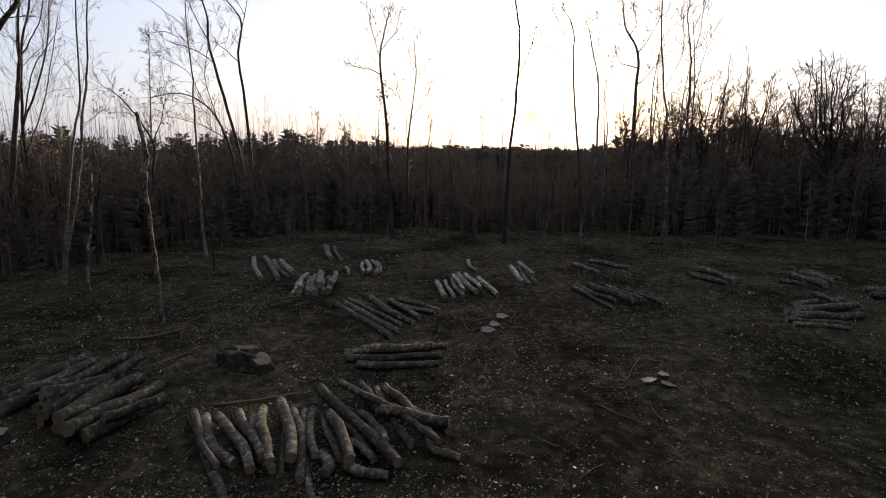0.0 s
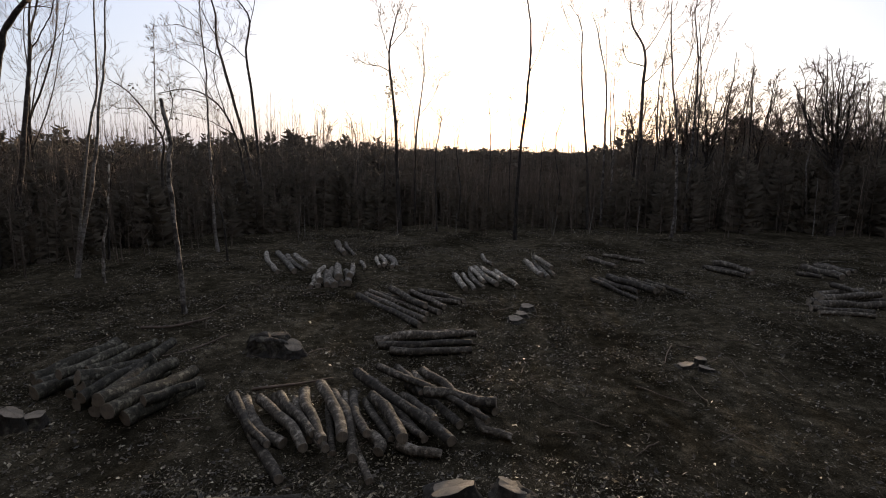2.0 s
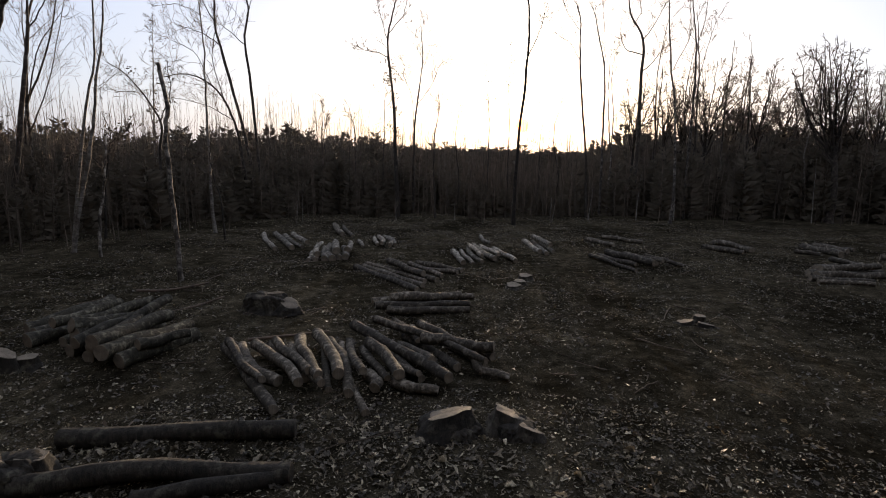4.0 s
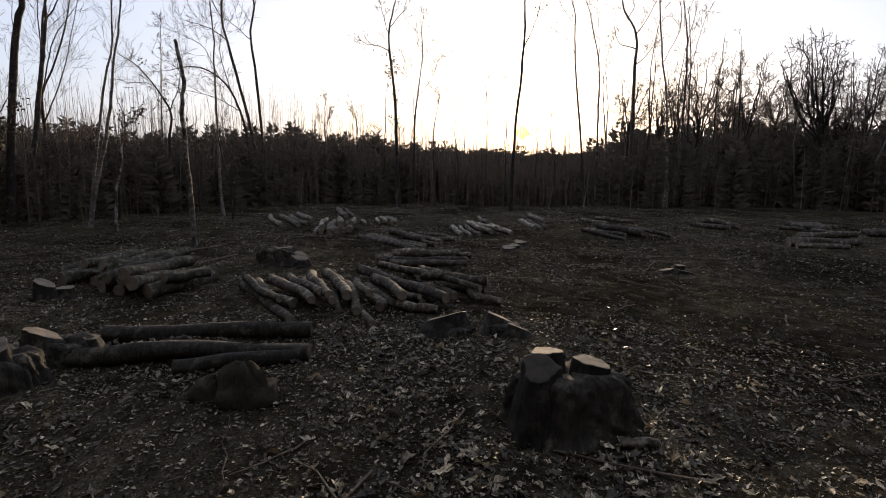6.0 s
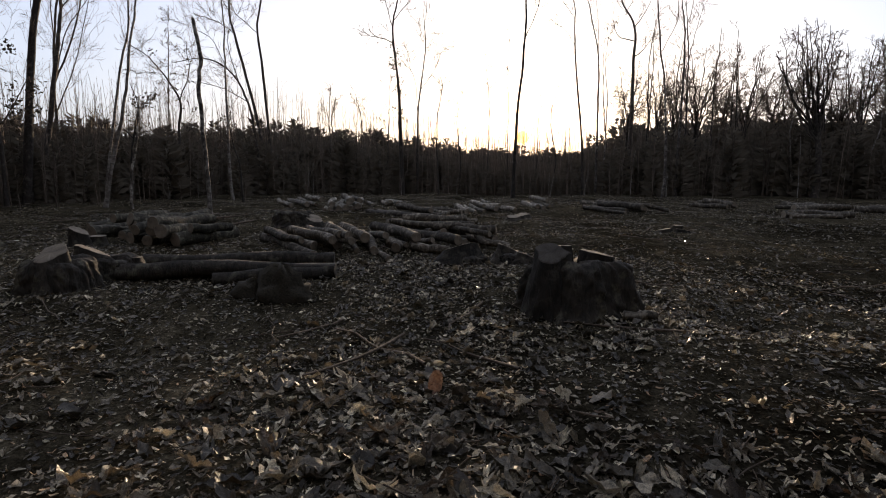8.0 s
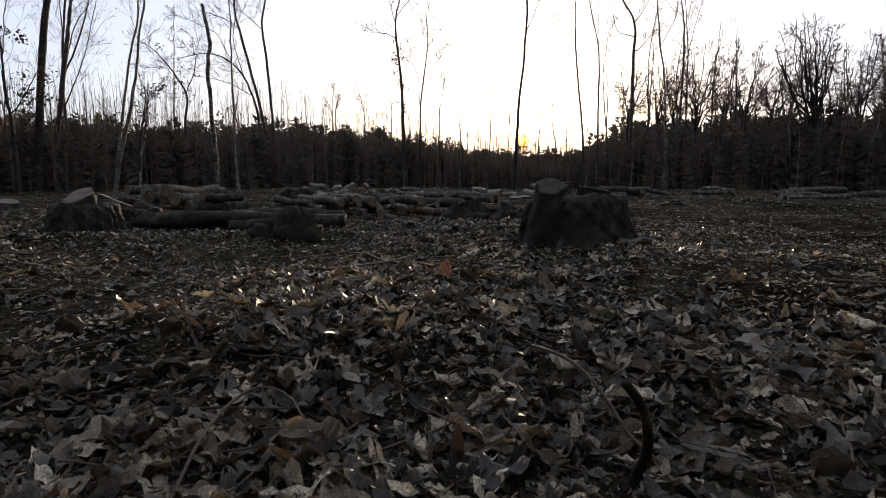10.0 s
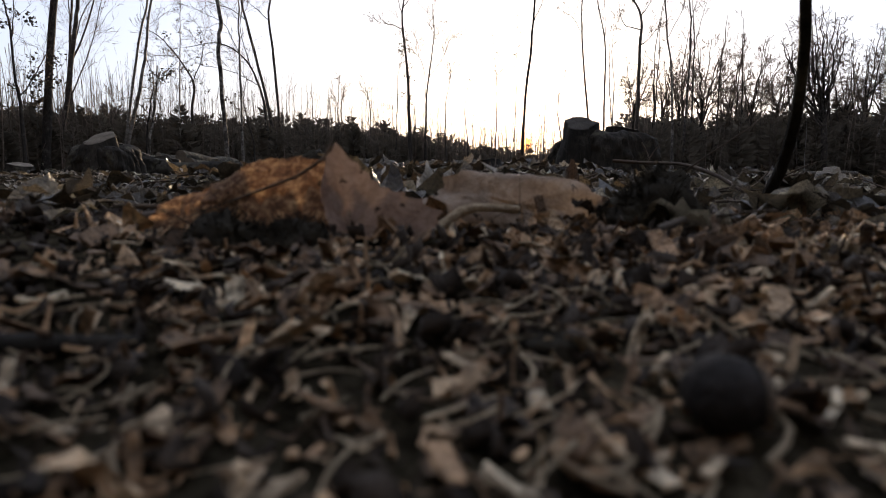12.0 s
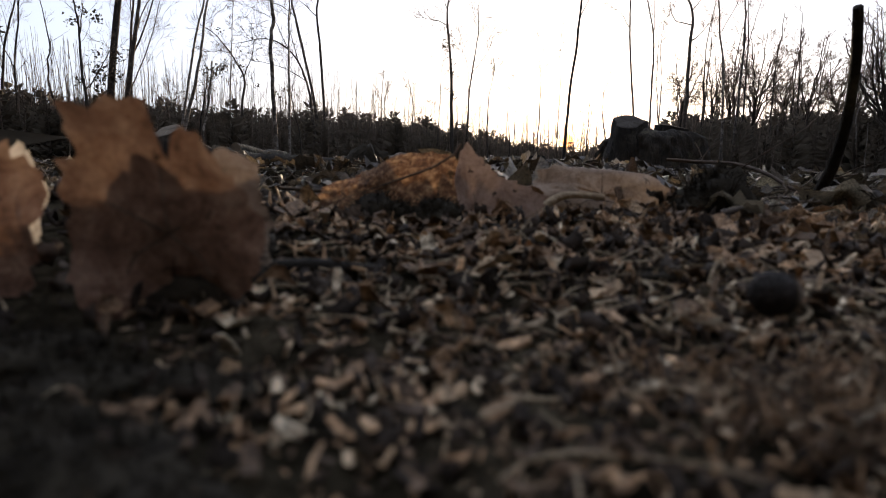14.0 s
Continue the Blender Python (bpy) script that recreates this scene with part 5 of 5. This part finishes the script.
def build_debris():
    chips, crumbs, dust = Soup(), Soup(), Soup()
    for k in range(6):
        t = chip_template(500 + k, (0.1, 0.5, 0.9, 0.2, 1.3, 0.0)[k])
        x, y, r = sample_fan(2300, 0.05, 0.85, 0.9, 75)
        keep = rng.random(len(x)) < np.interp(x - 0.25 * (LAND[1] + 0.1 - y), (-0.83, -0.73), (0.06, 1.0))
        strew(chips, t, x[keep], y[keep], 0.003, 0.021, 0.5, grow=0.8)
        x, y, r = sample_fan(550, 0.5, 3.2, 0.8, 60)
        strew(chips, t, x, y, 0.006, 0.035, 0.4)
    for k in range(3):
        t = leaf_template(530 + k, 1, 0.9, 9)
        x, y, r = sample_fan(550, 0.15, 0.9, 0.8, 75)
        keep = rng.random(len(x)) < np.interp(x - 0.25 * (LAND[1] + 0.1 - y), (-0.83, -0.73), (0.06, 1.0))
        strew(chips, t, x[keep], y[keep], 0.008, 0.03, 0.6, grow=0.7)
    tagged(part("wood_chips", chips, M_CHIP, smooth=False), "brown wood chips, shavings and leaf scraps on the soil", "wood chips", kind="stuff")
    for k in range(3):
        t = chip_template(540 + k, 0.3)
        x, y, r = sample_fan(4200, 0.05, 1.6, 0.7, 75)
        strew(crumbs, (t[0] * (0.7, 1.7, 3.0), t[1]), x, y, 0.003, 0.017, 0.8, grow=0.5)
    tagged(part("soil_crumbs", crumbs, M_CRUMB), "dark crumbs of damp soil", "soil", kind="stuff")
    for k in range(3):
        t = chip_template(550 + k, 0.4)
        n = 800
        x, y = -0.37 + rng.normal(0, 0.085, n), -1.29 + rng.normal(0, 0.045, n)
        strew(dust, t, x, y, 0.003, 0.012, 0.6)
    tagged(part("sawdust", dust, M_DUST, smooth=False), "pale patch of fresh sawdust and fine chips", "sawdust", kind="stuff")
    shavings = Soup()
    for k in range(330):
        x, y = -0.58 + rng.normal(0, 0.14), -1.46 + rng.normal(0, 0.08)
        a, L, bow = rng.uniform(0, 6.28), rng.uniform(0.008, 0.03), rng.normal(0, 0.6)
        t = np.linspace(-0.5, 0.5, 7)
        px, py = x + (np.cos(a) * t - np.sin(a) * bow * t * t) * L, y + (np.sin(a) * t + np.cos(a) * bow * t * t) * L
        pz = ground_z(px, py) + 0.006 + np.maximum(0, 0.25 * L * rng.uniform(-0.4, 1) * (0.5 - 2 * t * t))
        shavings.tube(np.stack((px, py, pz), -1), np.linspace(0.0007, 0.0003, 7) * rng.uniform(0.5, 1.5), 4)
    tagged(part("wood_shavings", shavings, M_DUST), "pale curled wood shavings and fibres on the soil", "shavings", kind="stuff")
    fibres = Soup()
    for k in range(1300):
        x, y = -0.585 + rng.normal(0, 0.035), -1.585 + rng.normal(0, 0.025)
        z = gz(x, y)
        L = rng.uniform(0.005, 0.016)
        d = np.array((rng.normal(0, 0.5), rng.normal(0, 0.5), 1.0))
        p = np.array((x, y, z))
        fibres.tube(np.array((p, p + d * L * 0.6, p + d * L + (rng.normal(0, 0.004), 0, -0.002))), (0.0005, 0.0004, 0.0002), 3)
    tagged(part("moss_fibres", fibres, M_CHIP), "tuft of brown dry moss fibres", "moss", kind="stuff")
    sticks = Soup()
    for k in range(230):
        far = k > 120
        x, y, r = sample_fan(1, 0.6 if not far else 3.0, 3.2 if not far else 14.0, 0.8, 52)
        x, y = float(x[0]), float(y[0])
        if math.hypot(x + 2.65, y - 2.2) < 0.6:
            continue
        L = rng.uniform(0.06, 0.4) if not far else rng.uniform(0.2, 0.9)
        a = rng.uniform(0, 6.28)
        r0 = rng.uniform(0.0015, 0.005) if not far else rng.uniform(0.004, 0.011)
        t = np.linspace(-0.5, 0.5, 6)
        px = x + np.cos(a) * t * L + rng.normal(0, 0.02 * L, 6)
        py = y + np.sin(a) * t * L + rng.normal(0, 0.02 * L, 6)
        pz = ground_z(px, py) + r0 + 0.012 + np.maximum(0, rng.normal(0, 0.05) * L * (t + 0.5))
        sticks.tube(np.stack((px, py, pz), -1), np.linspace(r0, r0 * 0.5, 6), 5)
    tagged(part("twig_litter", sticks, M_STICK), "thin dead twigs lying among the leaves", "twigs", kind="stuff")


build_debris()


def leaf_kinds():
    kinds = []
    for k in range(10):
        v, t, q = leaf_template(620 + k, (1, 1, 1, 5, 1, 1, 1, 1, 1, 1)[k], 0.6, 27)
        v = v * ((0.7, 0.9, 0.55, 0.8, 0.6, 0.5, 0.9, 0.7, 0.6, 0.8)[k], 1, 1)
        s = Soup()
        s.put(v, t)
        s.put(v, q)
        stalk = Soup()
        stalk.tube(np.array(((0, -0.15, 0.02), (0, -0.42, 0.05), (0.03, -0.62, 0.09), (0.06, -0.78, 0.1))), (0.012, 0.014, 0.014, 0.018), 5)
        kinds.append((s, stalk, {}))
    return kinds


KINDS = leaf_kinds()


def lone_leaf(k, x, y, size, tilt, yaw, skin=None, label="dry curled brown leaf lying on the litter"):
    skin = skin or M_FALLEN
    blade, stalk, made = KINDS[k % 10]
    if skin.name not in made:
        made[skin.name] = (blade.mesh("blade"), stalk.mesh("stalk"))
        made[skin.name][0].materials.append(skin)
        made[skin.name][1].materials.append(M_STICK)
    ob = thing("fallen_leaf", (x, y, gz(x, y) + 0.012 + 0.32 * size * abs(math.sin(tilt))), label, "leaf", "fallen leaves")
    ob.rotation_euler = Matrix(rot_batch(np.array((yaw,)), np.array((tilt,)), np.array((yaw * 1.7,)))[0].tolist()).to_euler()
    ob.scale = (size, size, size)
    part("blade", made[skin.name][0], skin, ob)
    part("stalk", made[skin.name][1], M_STICK, ob)
    return ob


def build_fallen_leaves():
    for k in range(290):
        x, y, r = sample_fan(1, 0.5, 2.6, 0.85, 46)
        x, y, r = float(x[0]), float(y[0]), float(r[0])
        if rng.random() > float(leafy(np.array(x), np.array(y))) + 0.25:
            x, y = x * 0.6 - 0.25, y
        size = rng.uniform(0.06, 0.15) * (0.55 if r < 0.8 else 1)
        tilt = float(np.clip(rng.normal(0, 0.26), -1.1, 1.1))
        lone_leaf(k, x, y, size, tilt, rng.uniform(0, 6.28))


build_fallen_leaves()
for k, (x, y, size) in enumerate((
        (-0.88, -0.47, 0.16), (-0.66, -0.32, 0.14), (-0.52, -0.59, 0.11), (-0.43, -0.40, 0.13), (-0.71, -0.63, 0.12), (-0.78, -0.18, 0.13), (-0.34, -0.31, 0.1),
        (-1.32, -0.63, 0.11), (-0.43, -0.15, 0.18), (-0.21, -0.53, 0.12), (0.24, -0.44, 0.11), (-1.09, -0.27, 0.1), (-0.91, -0.95, 0.075), (-0.9, -1.13, 0.085),
        (-0.8, -1.1, 0.08), (-0.55, -1.19, 0.06), (-0.3, -0.9, 0.075), (-0.27, -1.2, 0.08), (-0.35, -1.17, 0.045))):
    lone_leaf(k, x, y, size, (0.25, -0.3, 0.5, 0.1, -0.15)[k % 5], 1.3 * k)
pale_leaf = lone_leaf(3, 0.27, -0.2, 0.12, 0.75, 0.6, M_PALELEAF, "pale bleached leaf standing on edge in the litter")


# ---- the large leaves beside the lens ----
def blade_mesh(seed, lobes, width, length, cup, wave, rings=9, spokes=56, notch=()):
    """A broad leaf in its own plane: stalk end at the origin, tip towards +y, ribs raised along the lobes."""
    r = np.random.default_rng(seed)
    ang = np.linspace(-math.pi, math.pi, spokes, endpoint=False)
    if lobes > 1:
        rad = 0.43 + 0.03 * np.cos(lobes * ang) + 0.018 * np.cos(3 * lobes * ang + 0.6)
    else:
        rad = 1 / np.sqrt((np.sin(ang) / 0.36) ** 2 + (np.cos(ang) / 0.5) ** 2)
    rad = rad * (1 + 0.03 * r.standard_normal(spokes) + 0.025 * np.where(np.arange(spokes) % 2, 1, -1))
    for a0, w, depth in notch:
        rad *= 1 - depth * np.exp(-((ang - a0) / w) ** 2)
    q = np.linspace(0, 1, rings) ** 0.85
    x = np.sin(ang)[None] * rad[None] * q[:, None]
    y = np.cos(ang)[None] * rad[None] * q[:, None]
    rib = np.abs(np.cos(lobes * ang / 2)) ** 14 if lobes > 1 else np.abs(np.cos(ang)) ** 30
    p = r.uniform(0, 6.28, 4)
    z = cup * (x * x + 0.6 * y * y) + wave * (np.sin(8 * x + p[0]) * np.cos(6 * y + p[1]) + 0.6 * np.sin(14 * y + 5 * x + p[2])) * q[:, None] ** 1.5
    z = z + 0.014 * rib[None] * (q * (1.2 - q))[:, None] + 0.004 * r.standard_normal(x.shape)
    v = np.stack((x * width, (y + 0.42) * length, z * width), -1).reshape(-1, 3)
    i, j = np.meshgrid(np.arange(rings - 1), np.arange(spokes), indexing="ij")
    j2 = (j + 1) % spokes
    s = Soup()
    s.put(v, np.stack((i * spokes + j, i * spokes + j2, (i + 1) * spokes + j2, (i + 1) * spokes + j), -1).reshape(-1, 4))
    return s


def outline_blade(rim, size, cup, wave, seed, rings=12, spokes=84):
    """A leaf with its own ragged outline: (degrees from the tip, reach) round its middle."""
    r = np.random.default_rng(seed)
    a = np.array([p[0] for p in rim], float)
    d = np.array([p[1] for p in rim], float)
    ang = np.linspace(-180, 180, spokes, endpoint=False)
    rad = np.interp(ang, a, d, period=360) * (1 + 0.026 * r.standard_normal(spokes) + 0.02 * np.where(np.arange(spokes) % 3, -0.5, 1))
    ang = np.radians(ang)
    q = np.linspace(0, 1, rings) ** 0.85
    x, y = np.sin(ang)[None] * rad[None] * q[:, None], np.cos(ang)[None] * rad[None] * q[:, None]
    p = r.uniform(0, 6.28, 4)
    z = cup * (x * x + 0.5 * y * y) + wave * (np.sin(7 * x + p[0]) * np.cos(5 * y + p[1]) + 0.5 * np.sin(13 * y + 5 * x + p[2])) * q[:, None]
    rib = np.max([np.exp(-((ang - c) / 0.09) ** 2) for c in (-1.0, -0.45, 0.0, 0.5, 1.05)], 0)
    z = z + 0.02 * rib[None] * (q * (1.2 - q))[:, None] + 0.004 * r.standard_normal(x.shape)
    v = np.stack((x, y + 0.42, z), -1).reshape(-1, 3) * size
    i, j = np.meshgrid(np.arange(rings - 1), np.arange(spokes), indexing="ij")
    j2 = (j + 1) % spokes
    s = Soup()
    s.put(v, np.stack((i * spokes + j, i * spokes + j2, (i + 1) * spokes + j2, (i + 1) * spokes + j), -1).reshape(-1, 4))
    return s


def big_leaf(at, up, face, soup, material, label, length, stalk=0.6, lobes=5, width=None):
    at, up, face = Vector(at), Vector(up).normalized(), Vector(face)
    side = up.cross(face).normalized()
    face = side.cross(up).normalized()
    ob = thing("large_leaf", at, label, "leaf", "large leaves by the landing spot")
    ob.matrix_world = Matrix.Translation(at) @ Matrix((side, up, face)).transposed().to_4x4()
    blade = part("blade", soup, material, ob)
    width = width or length
    ribs = Soup()
    mid = np.array((0, 0.42 * length, 0.0))
    for k in range(-(lobes // 2), lobes // 2 + 1):
        a = 2 * math.pi * k / lobes if lobes > 1 else 0
        tip = mid + (math.sin(a) * 0.36 * width, math.cos(a) * 0.36 * length, 0.003)
        ribs.tube(np.array((mid * 0.9 + (0, 0, 0.0006), (mid + tip) / 2 + (0.0015 * k, 0.001, 0.001), tip)), (0.0006, 0.0004, 0.0002), 4)
    part("rib", ribs, M_STICK, blade)
    if stalk:
        st = Soup()
        st.tube(np.array(((0, 0.42 * length, 0.0005), (0, 0.1 * length, -0.001), (0.003, -0.25 * stalk * length, 0.002), (0.009, -stalk * length * 0.6, 0.004))), (0.0009, 0.0011, 0.0011, 0.0015), 5)
        part("stalk", st, M_STICK, ob)
    return ob


RIGHT, AHEAD = Vector((0.990, 0.139, 0)), Vector((-0.139, 0.990, 0))
UP = Vector((0, 0, 1))
RUST_RIM = ((-180, 0.40), (-150, 0.46), (-115, 0.44), (-80, 0.42), (-55, 0.49), (-38, 0.56), (-30, 0.66), (-17, 0.61), (-5, 0.63), (1, 0.58), (5, 0.36), (10, 0.34), (15, 0.53),
            (28, 0.50), (45, 0.45), (70, 0.44), (85, 0.49), (110, 0.47), (140, 0.42), (165, 0.40))
# a long leaf folded to a low tent, a narrow folded leaf with one sharp corner, and a broad sagging one
GOLD_RIM = ((-180, 0.50), (-160, 0.50), (-140, 0.50), (-115, 0.40), (-80, 0.30), (-50, 0.36), (-25, 0.52), (0, 0.66), (20, 0.46), (45, 0.27), (80, 0.19), (110, 0.20), (140, 0.28), (165, 0.42))
PINK_RIM = ((-180, 0.44), (-155, 0.30), (-120, 0.20), (-85, 0.18), (-50, 0.24), (-20, 0.46), (-6, 0.62), (12, 0.45), (40, 0.36), (70, 0.46), (96, 0.62), (115, 0.48), (145, 0.40), (165, 0.42))
big_leaf((-0.8195, -1.532, 0.0), UP - 0.08 * AHEAD, -AHEAD, outline_blade(RUST_RIM, 0.084, 0.55, 0.07, 1), M_RUST, "rust-brown lobed leaf standing upright on the soil", 0.094, 0, 5, 0.094)
big_leaf((-0.8215, -1.503, 0.0), UP + 0.2 * AHEAD + 0.06 * RIGHT, -AHEAD, blade_mesh(2, 3, 0.05, 0.082, -0.4, 0.09), M_GREYLEAF, "pale grey crumpled leaf behind a rust-brown one", 0.08, 0)
big_leaf((-0.900, -1.548, 0.0), UP + 0.15 * AHEAD - 0.2 * RIGHT, -AHEAD + 0.3 * RIGHT, blade_mesh(3, 5, 0.085, 0.092, 0.5, 0.05), M_RUST, "dark rust-brown leaf leaning over on the soil", 0.085, 0)
big_leaf((-0.912, -1.50, 0.026), UP - 0.1 * RIGHT, -AHEAD - 0.3 * RIGHT, blade_mesh(4, 1, 0.03, 0.05, 0.7, 0.1), M_PALELEAF, "small pale curled leaf", 0.046, 0, 1)
big_leaf((-0.745, -1.272, 0.073), Vector((-0.160, -0.012, -0.064)), Vector((-0.06, -0.75, 0.42)), outline_blade(GOLD_RIM, 0.148, -0.9, 0.045, 5), M_GOLD,
         "speckled golden-brown leaf lying folded over twigs", 0.148, 0.16, 1, 0.08)
big_leaf((-0.716, -1.278, 0.0), UP - 0.16 * RIGHT + 0.12 * AHEAD, -AHEAD + 0.35 * RIGHT, outline_blade(PINK_RIM, 0.085, 1.0, 0.04, 6), M_PINKLEAF, "pinkish grey folded leaf standing on edge", 0.06, 0, 1)
big_leaf((-0.608, -1.222, 0.016), AHEAD * 0.6 + 0.9 * UP + 0.1 * RIGHT, UP * 0.8 - 0.7 * AHEAD, blade_mesh(7, 3, 0.2, 0.088, -0.3, 0.06), M_GREYLEAF, "wide pale grey leaf arched over the litter", 0.08, 0.3, 3)
big_leaf((-0.624, 0.825, gz(-0.624, 0.825) + 0.005), AHEAD * 0.3 + UP + 0.2 * RIGHT, -AHEAD, blade_mesh(8, 1, 0.085, 0.11, 0.6, 0.08), M_RUST, "russet leaf standing on edge in the litter", 0.1, 0.3, 1)


def moss_clump(at, r, label, seed, tufts=300, flat=0.75):
    z = gz(at[0], at[1])
    ob = thing("moss_clump", (at[0], at[1], z), label, "moss")
    part("mound", lumpy((0, 0, r * 0.1), r, seed, flat, 0.42, 26), M_MOSS, ob)
    s = Soup()
    for _ in range(tufts):
        d = rng.normal(0, 1, 3)
        d[2] = abs(d[2])
        d /= np.linalg.norm(d)
        p = d * r * 0.85 * np.array((1, 1, flat)) + (0, 0, r * 0.2)
        k = min(r, 0.05)
        s.tube(np.array((p, p + d * k * 0.12 + rng.normal(0, 0.05 * k, 3), p + d * k * 0.2 + rng.normal(0, 0.16 * k, 3))), np.array((0.024, 0.018, 0.007)) * k, 3)
    part("tuft", s, M_MOSS, ob)
    return ob


moss_clump((-0.496, -1.17), 0.035, "small dark clump of moss and earth", 5, 450, 1.35)
moss_clump((-0.462, -1.16), 0.026, "low dark crumb of moss beside a clump", 12, 220, 0.9)
moss_clump((-0.528, -1.18), 0.022, "low dark crumb of earth beside a clump", 13, 220, 0.9)
# added to keep light from the lower half of the rust-brown leaf
moss_clump((-0.815, -1.512), 0.024, "dark clod added behind a standing leaf to shade its foot", 28, 200, 1.2)
moss_clump((-0.85, -1.47), 0.036, "dark crumbling clod of earth behind the leaves", 8)
# two dark lumps fill the shaded hollow beneath the folded golden leaf
moss_clump((-0.80, -1.285), 0.026, "dark clod standing for the shade under a leaf", 9)
moss_clump((-0.75, -1.30), 0.022, "small dark clod standing for the shade under a leaf", 19)
moss_clump((-1.9, 2.5), 0.2, "dark earthy mound of roots and moss before a felled trunk", 6, 1600, 0.95)
moss_clump((-2.12, 2.52), 0.14, "low dark mossy mound beside a larger one", 16, 800, 0.7)
for x, y, r in ((-0.765, -1.636, 0.016), (-0.745, -1.645, 0.012), (-0.79, -1.625, 0.015), (-0.80, -1.60, 0.018), (-0.612, -1.441, 0.013), (-0.83, -1.585, 0.018), (-0.77, -1.595, 0.014), (-0.725, -1.605, 0.008), (-0.70, -1.60, 0.007)):
    moss_clump((x, y), r, "low dark clod of damp soil", 20 + int(-x * 100), 160, 0.4)
acorn = thing("acorn", (-0.579, -1.49, gz(-0.579, -1.49) + 0.0115), "dark round acorn lying on the chips", "acorn")
part("nut", lumpy((0, 0, 0), 0.0098, 3, 0.95, 0.03, 24), M_ACORN, acorn)
cap = Soup()
cap.tube(np.array(((0.006, 0, 0.0), (0.008, 0, 0.0), (0.0099, 0, 0.0), (0.0106, 0, 0.0))), (0.0083, 0.007, 0.0046, 0.0009), 12)
part("cup", cap, M_STICK, acorn)


def stick(points, r0, r1, label, sides=8, side_twigs=(), skin=None):
    p0 = np.array(points[0])
    ob = thing("stick", p0, label, "stick")
    s = Soup()
    line = spline(np.array(points) - p0, 14)
    rad = np.linspace(r0, r1, 14) * (1 + 0.08 * rng.standard_normal(14))
    way = line[-1] - line[-2]
    s.tube(np.concatenate((line, [line[-1] + way * 0.03])), np.concatenate((rad, [r1 * 0.06])), sides)
    part("shaft", s, skin or M_TWIG, ob)
    for tw in side_twigs:
        e = Soup()
        e.tube(spline(np.array(tw) - p0, 8), np.linspace(r0 * 0.4, r0 * 0.15, 8), 5)
        part("side_twig", e, M_TWIG, ob)
    return ob


stick(((-0.207, -0.778, 0.0), (-0.207, -0.778, 0.037), (-0.204, -0.81, 0.087), (-0.219, -0.86, 0.151), (-0.249, -0.92, 0.219), (-0.29, -0.985, 0.275)), 0.0085, 0.0062,
      "dark curved stick standing upright in the litter", skin=M_STUMPBARK)
stick(((-0.332, -0.35, 0.113), (-0.269, -0.4, 0.107), (-0.231, -0.5, 0.102), (-0.204, -0.6, 0.078), (-0.188, -0.66, 0.053), (-0.148, -0.72, 0.03)), 0.004, 0.0032, "thin dark twig arching over the litter", 6,
      (((-0.24, -0.56, 0.092), (-0.181, -0.58, 0.14), (-0.115, -0.56, 0.186), (-0.093, -0.55, 0.237)), ((-0.269, -0.4, 0.107), (-0.255, -0.4, 0.135), (-0.235, -0.4, 0.155))))
stick(((-0.93, -1.19, 0.03), (-0.84, -1.21, 0.038), (-0.77, -1.22, 0.034), (-0.68, -1.26, 0.028)), 0.0055, 0.004, "dead twig lying under a leaf", 7)
stick(((-0.815, -1.47, 0.01), (-0.79, -1.462, 0.012), (-0.755, -1.445, 0.008)), 0.0045, 0.003, "short dark piece of bark lying on the soil", 7, skin=M_STUMPBARK)
stick(((-0.61, -1.228, 0.045), (-0.643, -1.236, 0.046), (-0.661, -1.245, 0.037), (-0.683, -1.262, 0.018), (-0.715, -1.288, 0.006)), 0.003, 0.0048, "pale curled strip of bark fibre beside a leaf", 7, skin=M_DUST)
stick(((-0.626, -1.067, 0.03), (-0.556, -1.066, 0.03), (-0.486, -1.051, 0.03), (-0.414, -1.036, 0.032), (-0.341, -1.051, 0.03)), 0.0022, 0.0018, "long thin twig lying across the litter", 6, skin=M_STICK)
stick(((-0.504, -1.149, 0.025), (-0.429, -1.129, 0.03), (-0.369, -1.082, 0.032), (-0.306, -0.983, 0.035)), 0.0022, 0.0022, "thin bent twig on the litter", 6, skin=M_STICK)
stick(((-0.97, -1.178, 0.02), (-0.896, -1.165, 0.025), (-0.77, -1.164, 0.025), (-0.663, -1.149, 0.02)), 0.002, 0.0018, "long brown twig among the leaves", 6, skin=M_STICK)
stick(((-0.91, -0.909, 0.03), (-0.95, -0.70, 0.06), (-0.931, -0.55, 0.068), (-0.84, -0.58, 0.062), (-0.717, -0.775, 0.035)), 0.0036, 0.0026, "dark twig arching over the leaves", 6)
stick(((-5.95, 7.95, 0.1), (-5.5, 8.1, 0.09), (-5.05, 8.55, 0.12)), 0.03, 0.015, "fallen branch at the foot of the snag", 7)
stick(((-4.9, 6.85, 0.06), (-4.6, 7.2, 0.08), (-4.35, 7.7, 0.12)), 0.025, 0.012, "fallen branch beside the log pile", 7)
stick(((-3.2, 5.95, 0.06), (-2.7, 6.05, 0.1), (-2.3, 6.35, 0.07)), 0.022, 0.012, "crooked branch lying on the leaves", 7)
